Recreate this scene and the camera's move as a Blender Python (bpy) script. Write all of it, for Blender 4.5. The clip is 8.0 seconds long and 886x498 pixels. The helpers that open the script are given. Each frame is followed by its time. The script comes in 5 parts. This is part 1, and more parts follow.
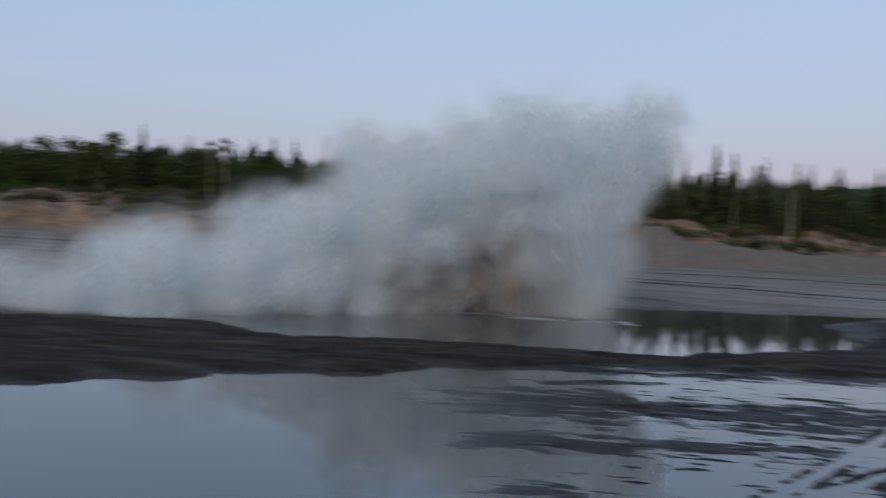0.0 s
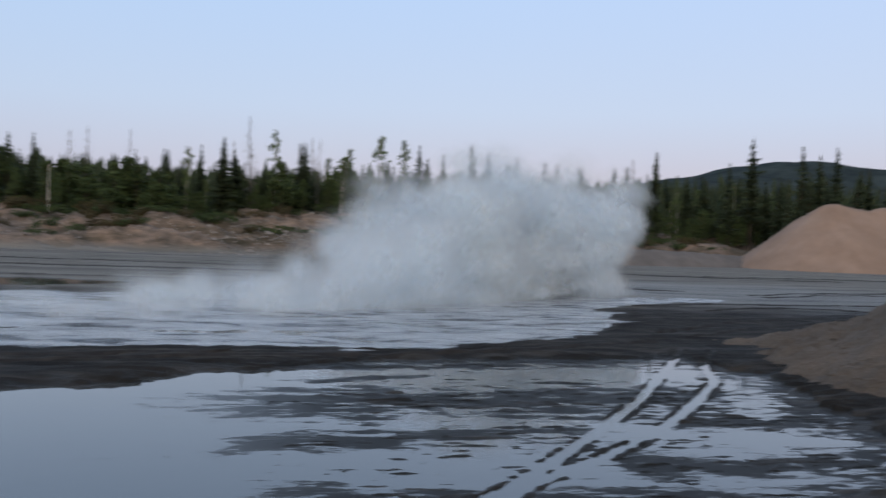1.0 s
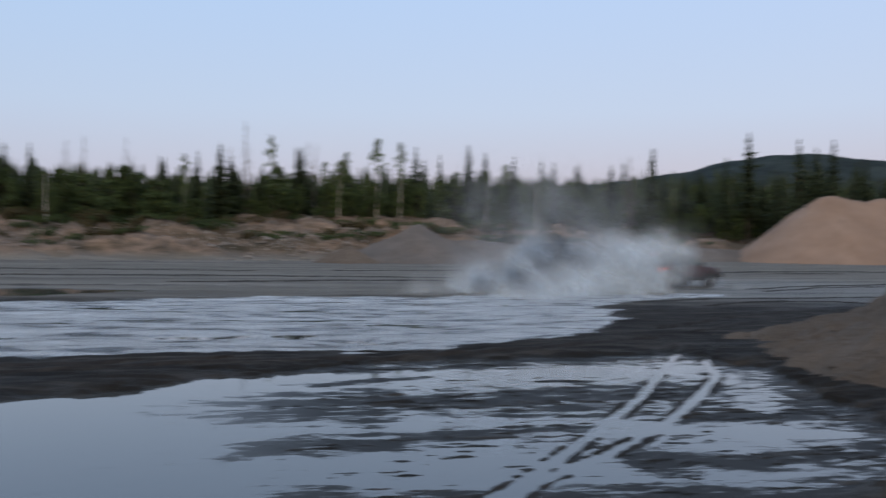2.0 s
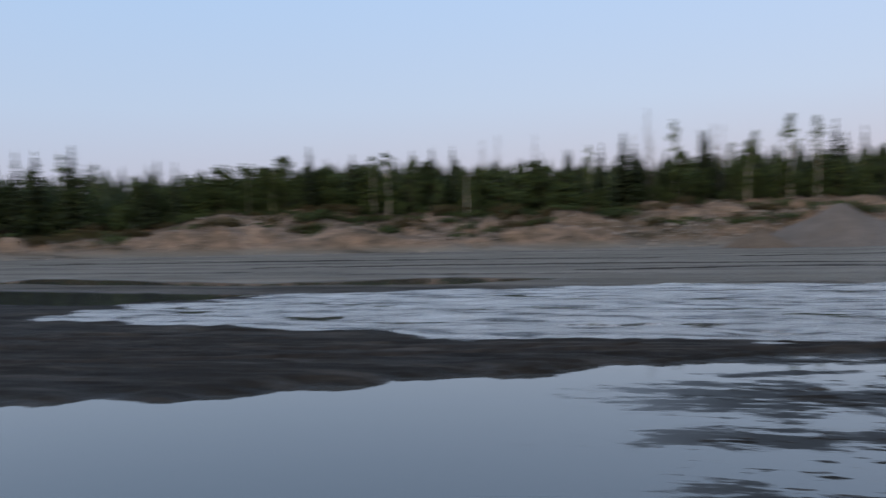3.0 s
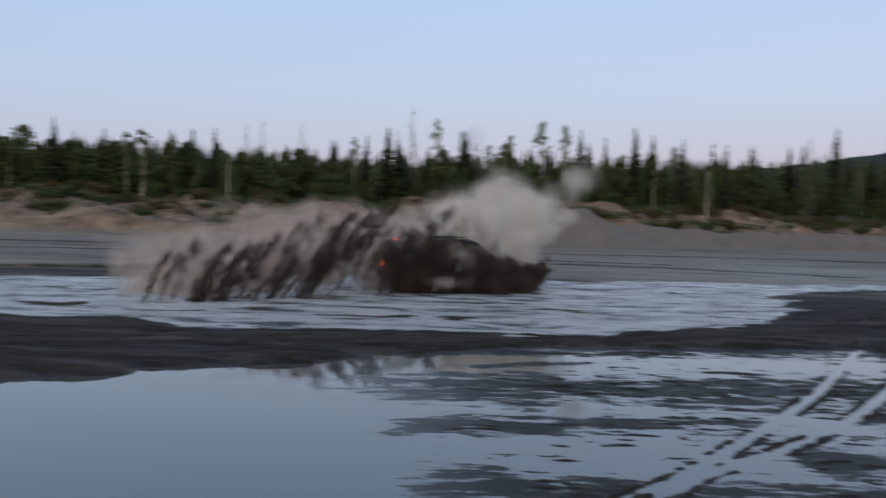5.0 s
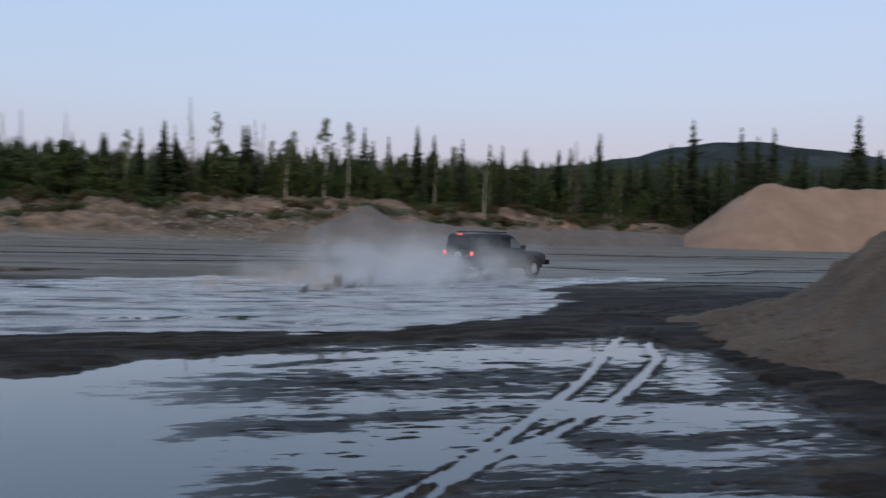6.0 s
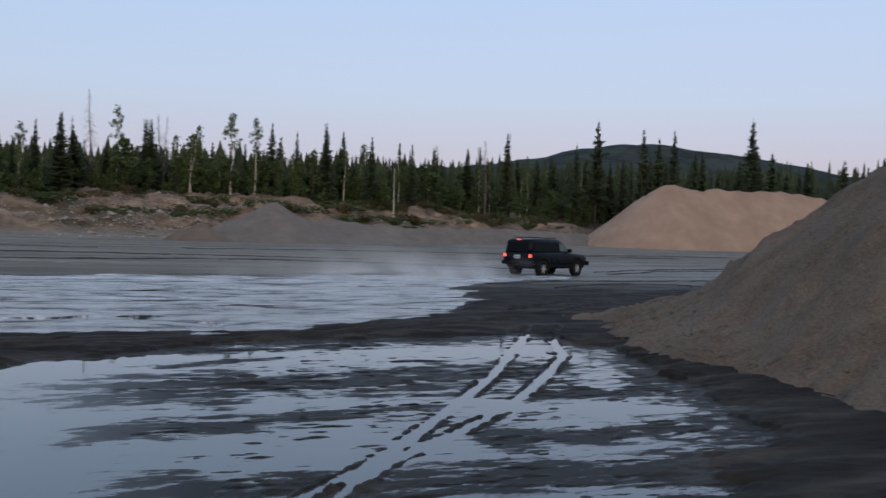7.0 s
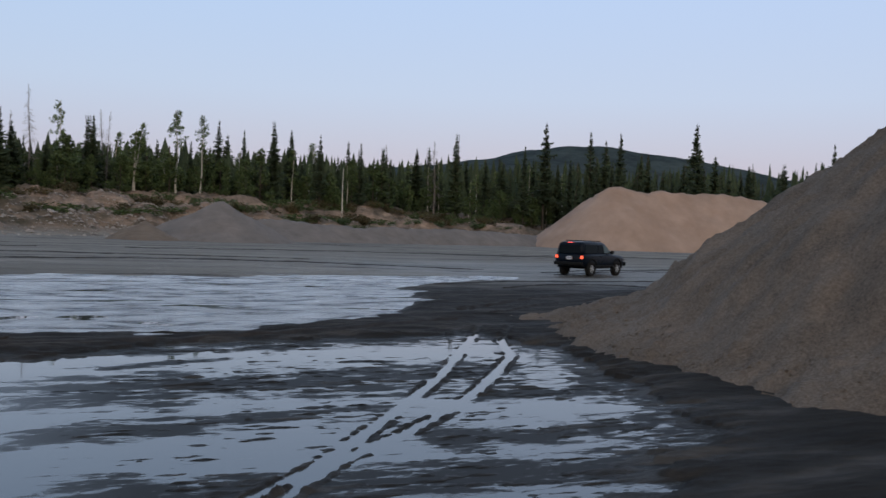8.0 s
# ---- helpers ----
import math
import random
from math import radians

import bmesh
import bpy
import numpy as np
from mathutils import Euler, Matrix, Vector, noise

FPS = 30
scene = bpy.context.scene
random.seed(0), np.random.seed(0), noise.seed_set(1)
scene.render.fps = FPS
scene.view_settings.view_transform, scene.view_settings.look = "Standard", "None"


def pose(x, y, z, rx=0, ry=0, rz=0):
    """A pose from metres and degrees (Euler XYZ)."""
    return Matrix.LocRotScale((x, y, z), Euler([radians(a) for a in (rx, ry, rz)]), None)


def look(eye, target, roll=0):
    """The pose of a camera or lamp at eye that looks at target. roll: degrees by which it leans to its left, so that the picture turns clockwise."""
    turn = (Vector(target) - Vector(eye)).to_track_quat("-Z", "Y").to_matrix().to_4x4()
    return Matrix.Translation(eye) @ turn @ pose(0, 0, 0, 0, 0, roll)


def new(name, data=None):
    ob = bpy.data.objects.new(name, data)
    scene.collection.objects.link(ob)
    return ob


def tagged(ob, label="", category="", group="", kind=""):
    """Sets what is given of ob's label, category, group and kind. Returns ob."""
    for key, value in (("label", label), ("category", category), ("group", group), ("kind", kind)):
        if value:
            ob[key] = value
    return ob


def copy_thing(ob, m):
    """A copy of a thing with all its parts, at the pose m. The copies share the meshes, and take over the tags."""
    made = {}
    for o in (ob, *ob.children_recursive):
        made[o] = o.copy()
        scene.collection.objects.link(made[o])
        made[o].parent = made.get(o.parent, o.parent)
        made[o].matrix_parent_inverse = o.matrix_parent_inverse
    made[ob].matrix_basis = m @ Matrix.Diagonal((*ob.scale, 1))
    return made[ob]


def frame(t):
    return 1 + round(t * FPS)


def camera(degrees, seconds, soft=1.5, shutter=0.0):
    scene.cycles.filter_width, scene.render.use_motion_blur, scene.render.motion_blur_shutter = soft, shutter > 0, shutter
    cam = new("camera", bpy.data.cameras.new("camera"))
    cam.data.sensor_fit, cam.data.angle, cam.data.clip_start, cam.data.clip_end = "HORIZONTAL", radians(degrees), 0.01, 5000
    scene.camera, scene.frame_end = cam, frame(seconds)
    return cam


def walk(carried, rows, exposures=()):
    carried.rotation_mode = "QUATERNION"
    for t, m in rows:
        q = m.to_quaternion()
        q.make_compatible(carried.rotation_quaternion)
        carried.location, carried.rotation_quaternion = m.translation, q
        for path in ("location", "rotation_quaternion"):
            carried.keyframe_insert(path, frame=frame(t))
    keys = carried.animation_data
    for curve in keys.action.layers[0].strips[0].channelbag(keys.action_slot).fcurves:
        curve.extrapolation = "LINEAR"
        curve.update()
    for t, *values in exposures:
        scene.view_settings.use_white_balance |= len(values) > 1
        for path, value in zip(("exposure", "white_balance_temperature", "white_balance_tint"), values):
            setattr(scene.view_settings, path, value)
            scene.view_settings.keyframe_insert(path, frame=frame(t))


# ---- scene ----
# ---- camera: a standing viewer pans after two vehicles ----
EYE = 2.0
cam = camera(54.0, 8.0, soft=1.5, shutter=0.85)
PAN = [
    (0.0, 6.34, -1.04, -3.06),
    (0.5, -4.20, -0.63, -2.02),
    (1.0, -9.12, -0.45, -2.09),
    (1.2, -10.95, -0.38, -2.12),
    (1.7, -11.9, -0.36, -1.2),
    (2.3, -2.42, -0.51, -0.05),
    (2.5, 3.43, -0.71, 0.21),
    (3.0, 16.98, -1.11, 1.23),
    (3.5, 23.48, -1.32, 0.93),
    (4.0, 22.64, -1.62, -0.05),
    (4.5, 11.67, -1.66, -1.76),
    (5.0, 1.46, -1.70, -1.55),
    (5.2, -1.51, -1.71, -1.36),
    (5.75, -9.3, -1.62, -1.45),
    (6.3, -15.41, -1.49, -1.61),
    (6.5, -16.50, -1.54, -1.76),
    (7.0, -18.63, -1.45, -1.87),
    (7.5, -20.60, -1.34, -1.97),
    (8.0, -22.00, -1.32, -2.16),
]
EXPOSURE = [(0.0, -0.22), (0.5, -0.05), (1.0, 0.05), (2.3, -0.02), (3.0, 0.0), (4.0, 0.03), (5.0, -0.03), (6.5, -0.02), (8.0, -0.02)]
walk(cam, [(t, pose(0, 0, EYE, 90 + pitch, roll, yaw)) for t, yaw, pitch, roll in PAN], EXPOSURE)

# ---- light: clear sky after sunset, the glow behind the viewer ----
world = bpy.data.worlds.new("dusk_sky")
scene.world = world
world.use_nodes = True
wn, wl = world.node_tree.nodes, world.node_tree.links
wn.clear()
w_out = wn.new("ShaderNodeOutputWorld")
w_geo = wn.new("ShaderNodeTexCoord")
w_sep = wn.new("ShaderNodeSeparateXYZ")
w_ramp = wn.new("ShaderNodeValToRGB")
w_side = wn.new("ShaderNodeValToRGB")
w_back = wn.new("ShaderNodeValToRGB")
w_map2 = wn.new("ShaderNodeMapRange")
w_mix2 = wn.new("ShaderNodeMix")
w_mix2.data_type = "RGBA"
w_map = wn.new("ShaderNodeMapRange")
w_mix = wn.new("ShaderNodeMix")
w_bg = wn.new("ShaderNodeBackground")
w_sky = wn.new("ShaderNodeTexSky")
w_bg2 = wn.new("ShaderNodeBackground")
w_add = wn.new("ShaderNodeAddShader")
w_mix.data_type = "RGBA"
wl.new(w_geo.outputs["Generated"], w_sep.inputs[0])


def stops(node, rows):
    els = node.color_ramp.elements
    while len(els) < len(rows):
        els.new(0.5)
    for e, (p, c) in zip(els, rows):
        e.position, e.color = p, (*c, 1)


# colour by height above the horizon, bluish to the left and rosy to the right
stops(w_ramp, [(0.0, (0.40, 0.42, 0.53)), (0.06, (0.455, 0.49, 0.65)), (0.14, (0.445, 0.555, 0.76)), (0.3, (0.39, 0.565, 0.85)), (1.0, (0.27, 0.34, 0.46))])
stops(w_side, [(0.0, (0.46, 0.42, 0.525)), (0.07, (0.485, 0.478, 0.62)), (0.15, (0.485, 0.575, 0.78)), (0.3, (0.45, 0.59, 0.87)), (1.0, (0.27, 0.34, 0.46))])
stops(w_back, [(0.0, (1.0, 0.72, 0.50)), (0.12, (0.85, 0.7, 0.55)), (0.4, (0.55, 0.55, 0.56)), (1.0, (0.27, 0.34, 0.46))])
wl.new(w_sep.outputs["Z"], w_ramp.inputs[0])
wl.new(w_sep.outputs["Z"], w_side.inputs[0])
wl.new(w_sep.outputs["X"], w_map.inputs[0])
w_map.inputs[1].default_value, w_map.inputs[2].default_value = -0.6, 0.6
wl.new(w_map.outputs[0], w_mix.inputs["Factor"])
wl.new(w_ramp.outputs[0], w_mix.inputs["A"])
wl.new(w_side.outputs[0], w_mix.inputs["B"])
wl.new(w_sep.outputs["Z"], w_back.inputs[0])
wl.new(w_sep.outputs["Y"], w_map2.inputs[0])
w_map2.inputs[1].default_value, w_map2.inputs[2].default_value = 0.25, -0.7
wl.new(w_map2.outputs[0], w_mix2.inputs["Factor"])
wl.new(w_mix.outputs["Result"], w_mix2.inputs["A"])
wl.new(w_back.outputs[0], w_mix2.inputs["B"])
wl.new(w_mix2.outputs["Result"], w_bg.inputs[0])
w_bg.inputs[1].default_value = 1.0
w_sky.sky_type, w_sky.sun_disc = "NISHITA", False
w_sky.sun_elevation, w_sky.sun_rotation = radians(1.5), radians(200)
wl.new(w_sky.outputs[0], w_bg2.inputs[0])
w_bg2.inputs[1].default_value = 0.05
wl.new(w_bg.outputs[0], w_add.inputs[0])
wl.new(w_bg2.outputs[0], w_add.inputs[1])
wl.new(w_add.outputs[0], w_out.inputs[0])
sun_data = bpy.data.lights.new("sun", "SUN")
sun_data.energy, sun_data.angle, sun_data.color = 0.5, radians(25), (1.0, 0.84, 0.72)
sun = new("sun", sun_data)
sun.matrix_world = look((-8, -24, 7), (0, 0, 0))


# ---- noise in numpy ----
def hash2(ix, iy, seed):
    h = (ix.astype(np.int64) * 374761393 + iy.astype(np.int64) * 668265263 + seed * 1442695041) & 0xFFFFFFFF
    h = ((h ^ (h >> 13)) * 1274126177) & 0xFFFFFFFF
    return ((h ^ (h >> 16)) & 0xFFFF) / 65535.0


def vnoise(x, y, seed=0):
    x, y = np.asarray(x, float), np.asarray(y, float)
    ix, iy = np.floor(x), np.floor(y)
    fx, fy = x - ix, y - iy
    fx, fy = fx * fx * (3 - 2 * fx), fy * fy * (3 - 2 * fy)
    a, b = hash2(ix, iy, seed), hash2(ix + 1, iy, seed)
    c, d = hash2(ix, iy + 1, seed), hash2(ix + 1, iy + 1, seed)
    return (a + (b - a) * fx) * (1 - fy) + (c + (d - c) * fx) * fy - 0.5


def fbm(x, y, seed=0, octaves=4):
    out, amp = 0.0, 1.0
    for i in range(octaves):
        out = out + amp * vnoise(np.asarray(x) * 2 ** i + 17.3 * i, np.asarray(y) * 2 ** i - 9.1 * i, seed + i)
        amp *= 0.5
    return out


def smooth(a, b, v):
    k = np.clip((v - a) / (b - a), 0, 1)
    return k * k * (3 - 2 * k)


def polygon_distance(x, y, poly):
    """Signed distance to a polygon, negative inside."""
    best, inside = np.full(x.shape, 1e9), np.zeros(x.shape, bool)
    for (ax, ay), (bx, by) in zip(poly, poly[1:] + poly[:1]):
        ex, ey = bx - ax, by - ay
        k = np.clip(((x - ax) * ex + (y - ay) * ey) / (ex * ex + ey * ey), 0, 1)
        best = np.minimum(best, np.hypot(x - ax - k * ex, y - ay - k * ey))
        cross = ((ay > y) != (by > y)) & (x < ax + (y - ay) * ex / (ey if ey else 1e-9))
        inside ^= cross
    return np.where(inside, -best, best)


def line_distance(x, y, line):
    best = np.full(np.shape(x), 1e9)
    for (ax, ay), (bx, by) in zip(line, line[1:]):
        ex, ey = bx - ax, by - ay
        k = np.clip(((x - ax) * ex + (y - ay) * ey) / (ex * ex + ey * ey), 0, 1)
        best = np.minimum(best, np.hypot(x - ax - k * ex, y - ay - k * ey))
    return best


# ---- material tools ----
def material(name, base, rough=0.8, spec=0.5, metallic=0.0):
    m = bpy.data.materials.new(name)
    m.use_nodes = True
    b = m.node_tree.nodes["Principled BSDF"]
    b.inputs["Base Color"].default_value = (*base, 1)
    b.inputs["Roughness"].default_value = rough
    b.inputs["Metallic"].default_value = metallic
    b.inputs["Specular IOR Level"].default_value = spec
    return m


def tex_noise(m, scale, detail=6, rough=0.6, stretch=(1, 1, 1), coords="Object"):
    n, l = m.node_tree.nodes, m.node_tree.links
    c, mp, t = n.new("ShaderNodeTexCoord"), n.new("ShaderNodeMapping"), n.new("ShaderNodeTexNoise")
    mp.inputs["Scale"].default_value = stretch
    t.inputs["Scale"].default_value, t.inputs["Detail"].default_value, t.inputs["Roughness"].default_value = scale, detail, rough
    l.new(c.outputs[coords], mp.inputs[0])
    l.new(mp.outputs[0], t.inputs["Vector"])
    return t.outputs["Fac"]


def ramp(m, fac, rows):
    r = m.node_tree.nodes.new("ShaderNodeValToRGB")
    stops(r, rows)
    m.node_tree.links.new(fac, r.inputs[0])
    return r.outputs[0]


def mixed(m, fac, a, b, mode="MIX"):
    n = m.node_tree.nodes.new("ShaderNodeMix")
    n.data_type, n.blend_type = "RGBA", mode
    for sock, v in (("Factor", fac), ("A", a), ("B", b)):
        if isinstance(v, tuple):
            n.inputs[sock].default_value = (*v, 1)
        elif isinstance(v, (int, float)):
            n.inputs[sock].default_value = v
        else:
            m.node_tree.links.new(v, n.inputs[sock])
    return n.outputs["Result"]


def plug(m, socket, value):
    m.node_tree.links.new(value, m.node_tree.nodes["Principled BSDF"].inputs[socket])


def bump(m, height, strength=0.4, distance=0.02):
    b = m.node_tree.nodes.new("ShaderNodeBump")
    b.inputs["Strength"].default_value, b.inputs["Distance"].default_value = strength, distance
    m.node_tree.links.new(height, b.inputs["Height"])
    plug(m, "Normal", b.outputs[0])


def height_of(m):
    n = m.node_tree.nodes
    g, s = n.new("ShaderNodeNewGeometry"), n.new("ShaderNodeSeparateXYZ")
    m.node_tree.links.new(g.outputs["Position"], s.inputs[0])
    return s.outputs["Z"]


def ranged(m, v, a, b, c=0.0, d=1.0):
    n = m.node_tree.nodes.new("ShaderNodeMapRange")
    for i, k in enumerate((a, b, c, d)):
        n.inputs[i + 1].default_value = k
    m.node_tree.links.new(v, n.inputs[0])
    return n.outputs[0]


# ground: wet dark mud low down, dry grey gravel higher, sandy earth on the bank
M_GROUND = material("mud_and_gravel", (0.1, 0.09, 0.08), 0.7, 0.22)
_z = height_of(M_GROUND)
# wet mud tones; the palest streaks also paint in highlights on the ruts
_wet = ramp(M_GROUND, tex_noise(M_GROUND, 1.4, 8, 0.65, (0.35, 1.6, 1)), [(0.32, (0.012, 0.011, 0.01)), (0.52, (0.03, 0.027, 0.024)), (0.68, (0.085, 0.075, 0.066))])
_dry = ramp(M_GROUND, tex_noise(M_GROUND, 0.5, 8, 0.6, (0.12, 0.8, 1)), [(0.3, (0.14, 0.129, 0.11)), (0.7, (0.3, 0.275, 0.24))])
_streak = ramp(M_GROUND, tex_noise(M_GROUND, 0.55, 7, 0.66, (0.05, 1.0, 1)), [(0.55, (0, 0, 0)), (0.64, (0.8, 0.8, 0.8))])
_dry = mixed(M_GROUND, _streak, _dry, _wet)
_earth = ramp(M_GROUND, tex_noise(M_GROUND, 0.42, 12, 0.8, (0.7, 1, 1.6)), [(0.34, (0.045, 0.042, 0.03)), (0.43, (0.15, 0.12, 0.095)), (0.55, (0.3, 0.222, 0.17)), (0.67, (0.5, 0.37, 0.28))])
_heath = ramp(M_GROUND, tex_noise(M_GROUND, 0.09, 9, 0.7, (0.6, 1.2, 2.5)), [(0.53, (0, 0, 0)), (0.6, (0.6, 0.6, 0.6))])
_earth = mixed(M_GROUND, _heath, _earth, (0.05, 0.047, 0.028))
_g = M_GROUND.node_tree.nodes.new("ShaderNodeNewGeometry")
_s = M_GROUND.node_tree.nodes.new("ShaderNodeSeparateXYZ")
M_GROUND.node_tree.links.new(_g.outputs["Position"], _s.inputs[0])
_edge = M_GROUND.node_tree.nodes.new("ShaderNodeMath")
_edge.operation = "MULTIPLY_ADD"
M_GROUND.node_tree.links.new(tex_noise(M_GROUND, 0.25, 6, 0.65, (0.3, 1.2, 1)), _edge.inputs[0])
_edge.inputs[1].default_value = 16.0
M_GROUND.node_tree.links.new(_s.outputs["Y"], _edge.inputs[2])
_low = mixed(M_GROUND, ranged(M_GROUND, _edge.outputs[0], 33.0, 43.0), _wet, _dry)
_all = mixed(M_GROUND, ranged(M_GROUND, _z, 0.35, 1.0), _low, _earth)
_all = mixed(M_GROUND, ranged(M_GROUND, _z, 5.2, 6.5), _all, (0.03, 0.04, 0.018))
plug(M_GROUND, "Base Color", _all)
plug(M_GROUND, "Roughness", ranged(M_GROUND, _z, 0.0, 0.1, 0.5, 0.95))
bump(M_GROUND, tex_noise(M_GROUND, 7, 10, 0.75, (0.5, 1.0, 1)), 0.9, 0.06)

M_WATER = material("still_water", (0.09, 0.094, 0.092), 0.03, 0.6)
M_WATER.node_tree.nodes["Principled BSDF"].inputs["IOR"].default_value = 1.45
bump(M_WATER, tex_noise(M_WATER, 2.2, 3, 0.5, (0.5, 1.2, 1)), 0.06, 0.01)
# the shallows: silt stands through the film of water in small flecks
M_POOL = material("shallow_silty_water", (0.09, 0.094, 0.092), 0.03, 0.6)
M_POOL.node_tree.nodes["Principled BSDF"].inputs["IOR"].default_value = 1.45
_pos = M_POOL.node_tree.nodes.new("ShaderNodeNewGeometry")
_sep = M_POOL.node_tree.nodes.new("ShaderNodeSeparateXYZ")
M_POOL.node_tree.links.new(_pos.outputs["Position"], _sep.inputs[0])
_silt = M_POOL.node_tree.nodes.new("ShaderNodeAttribute")
_silt.attribute_name = "silt"
_fine = tex_noise(M_POOL, 3.4, 10, 0.75, (0.6, 1.9, 1))
_rise = M_POOL.node_tree.nodes.new("ShaderNodeMath")
_rise.operation = "MULTIPLY_ADD"
M_POOL.node_tree.links.new(_silt.outputs["Fac"], _rise.inputs[0])
_rise.inputs[1].default_value = 0.25
M_POOL.node_tree.links.new(_fine, _rise.inputs[2])
_flecks = ramp(M_POOL, _rise.outputs[0], [(0.6, (0, 0, 0)), (0.68, (0.94, 0.94, 0.94))])
_flecks = mixed(M_POOL, ranged(M_POOL, _sep.outputs["X"], -3.2, 0.4), (0, 0, 0), _flecks)
plug(M_POOL, "Base Color", mixed(M_POOL, _flecks, (0.09, 0.094, 0.092), (0.017, 0.016, 0.015)))
plug(M_POOL, "Roughness", ranged(M_POOL, _flecks, 0.0, 1.0, 0.03, 0.6))
plug(M_POOL, "Specular IOR Level", ranged(M_POOL, _flecks, 0.0, 1.0, 0.6, 0.12))
bump(M_POOL, tex_noise(M_POOL, 2.2, 3, 0.5, (0.5, 1.2, 1)), 0.06, 0.01)
M_CHURN = material("churned_water_painted_sky", (0.2, 0.205, 0.2), 0.16, 0.5)
M_CHURN.node_tree.nodes["Principled BSDF"].inputs["IOR"].default_value = 1.33
# foam, plus the waves' sky and forest reflections painted as pale and dark streaks
plug(M_CHURN, "Base Color", ramp(M_CHURN, tex_noise(M_CHURN, 1.2, 9, 0.72, (0.34, 1.3, 1)), [(0.38, (0.035, 0.037, 0.04)), (0.43, (0.2, 0.21, 0.23)), (0.48, (0.54, 0.57, 0.6)), (0.66, (0.8, 0.83, 0.86))]))
bump(M_CHURN, tex_noise(M_CHURN, 7, 8, 0.75, (0.5, 1.3, 1)), 0.9, 0.09)
M_GRAVEL = material("grey_brown_gravel", (0.16, 0.13, 0.11), 0.95, 0.2)
plug(M_GRAVEL, "Base Color", mixed(M_GRAVEL, 0.5, ramp(M_GRAVEL, tex_noise(M_GRAVEL, 0.7, 10, 0.75, (0.6, 1.4, 1)), [(0.36, (0.1, 0.08, 0.062)), (0.64, (0.26, 0.208, 0.165))]), ramp(M_GRAVEL, tex_noise(M_GRAVEL, 22, 5, 0.8), [(0.38, (0.09, 0.072, 0.056)), (0.66, (0.35, 0.28, 0.225))])))
bump(M_GRAVEL, tex_noise(M_GRAVEL, 5, 12, 0.85), 0.7, 0.12)
M_GREYPILE = material("grey_crushed_stone", (0.15, 0.14, 0.13), 0.95, 0.2)
plug(M_GREYPILE, "Base Color", ramp(M_GREYPILE, tex_noise(M_GREYPILE, 0.6, 8, 0.7), [(0.3, (0.15, 0.133, 0.12)), (0.7, (0.24, 0.21, 0.19))]))
bump(M_GREYPILE, tex_noise(M_GREYPILE, 5, 8, 0.8), 0.6, 0.1)
M_SAND = material("tan_sand", (0.45, 0.31, 0.22), 0.95, 0.2)
plug(M_SAND, "Base Color", ramp(M_SAND, tex_noise(M_SAND, 0.35, 8, 0.65, (1, 1, 0.5)), [(0.3, (0.32, 0.222, 0.165)), (0.7, (0.45, 0.32, 0.245))]))
bump(M_SAND, tex_noise(M_SAND, 2.5, 8, 0.7), 0.6, 0.15)


def leafy(name, dark, light, scale=0.6):
    m = material(name, dark, 0.75, 0.25)
    n = m.node_tree.nodes
    oi, gi = n.new("ShaderNodeObjectInfo"), n.new("ShaderNodeNewGeometry")
    a = mixed(m, oi.outputs["Random"], dark, light)
    b = mixed(m, gi.outputs["Random Per Island"], tuple(c * 0.6 for c in dark), tuple(c * 1.25 for c in light))
    plug(m, "Base Color", mixed(m, 0.5, a, b))
    return m


M_SPRUCE = leafy("spruce_needles", (0.023, 0.036, 0.02), (0.052, 0.075, 0.037))
M_LEAF = leafy("young_leaves", (0.055, 0.09, 0.034), (0.14, 0.195, 0.075))
M_SHRUB = leafy("alder_leaves", (0.042, 0.068, 0.026), (0.092, 0.134, 0.05))
M_DRYSHRUB = leafy("dry_heath", (0.06, 0.055, 0.028), (0.12, 0.1, 0.05))
M_BARK = material("spruce_bark", (0.07, 0.058, 0.05), 0.9, 0.2)
plug(M_BARK, "Base Color", ramp(M_BARK, tex_noise(M_BARK, 3, 6, 0.6, (1, 1, 0.3)), [(0.3, (0.045, 0.037, 0.03)), (0.7, (0.11, 0.095, 0.08))]))
M_BIRCH = material("pale_birch_bark", (0.45, 0.43, 0.38), 0.8, 0.2)
plug(M_BIRCH, "Base Color", ramp(M_BIRCH, tex_noise(M_BIRCH, 2.5, 6, 0.6, (1, 1, 0.8)), [(0.3, (0.1, 0.09, 0.08)), (0.4, (0.42, 0.4, 0.35)), (0.8, (0.58, 0.56, 0.5))]))
M_SNAG = material("bleached_dead_wood", (0.22, 0.2, 0.185), 0.9, 0.2)
plug(M_SNAG, "Base Color", ramp(M_SNAG, tex_noise(M_SNAG, 3, 6, 0.6, (1, 1, 0.3)), [(0.3, (0.12, 0.108, 0.1)), (0.7, (0.3, 0.28, 0.26))]))
M_PALE = material("bare_white_wood", (0.6, 0.58, 0.53), 0.8, 0.2)
plug(M_PALE, "Base Color", ramp(M_PALE, tex_noise(M_PALE, 2, 5, 0.6), [(0.3, (0.45, 0.43, 0.38)), (0.7, (0.68, 0.66, 0.6))]))
# far forest green with the blue of the distance haze mixed into it
M_HILL = material("hazed_far_forest", (0.03, 0.045, 0.045), 1.0, 0.0)
plug(M_HILL, "Base Color", ramp(M_HILL, tex_noise(M_HILL, 0.02, 10, 0.75), [(0.38, (0.034, 0.046, 0.05)), (0.62, (0.072, 0.092, 0.09))]))
M_STONE = material("rubble_stone", (0.3, 0.27, 0.24), 0.9, 0.2)
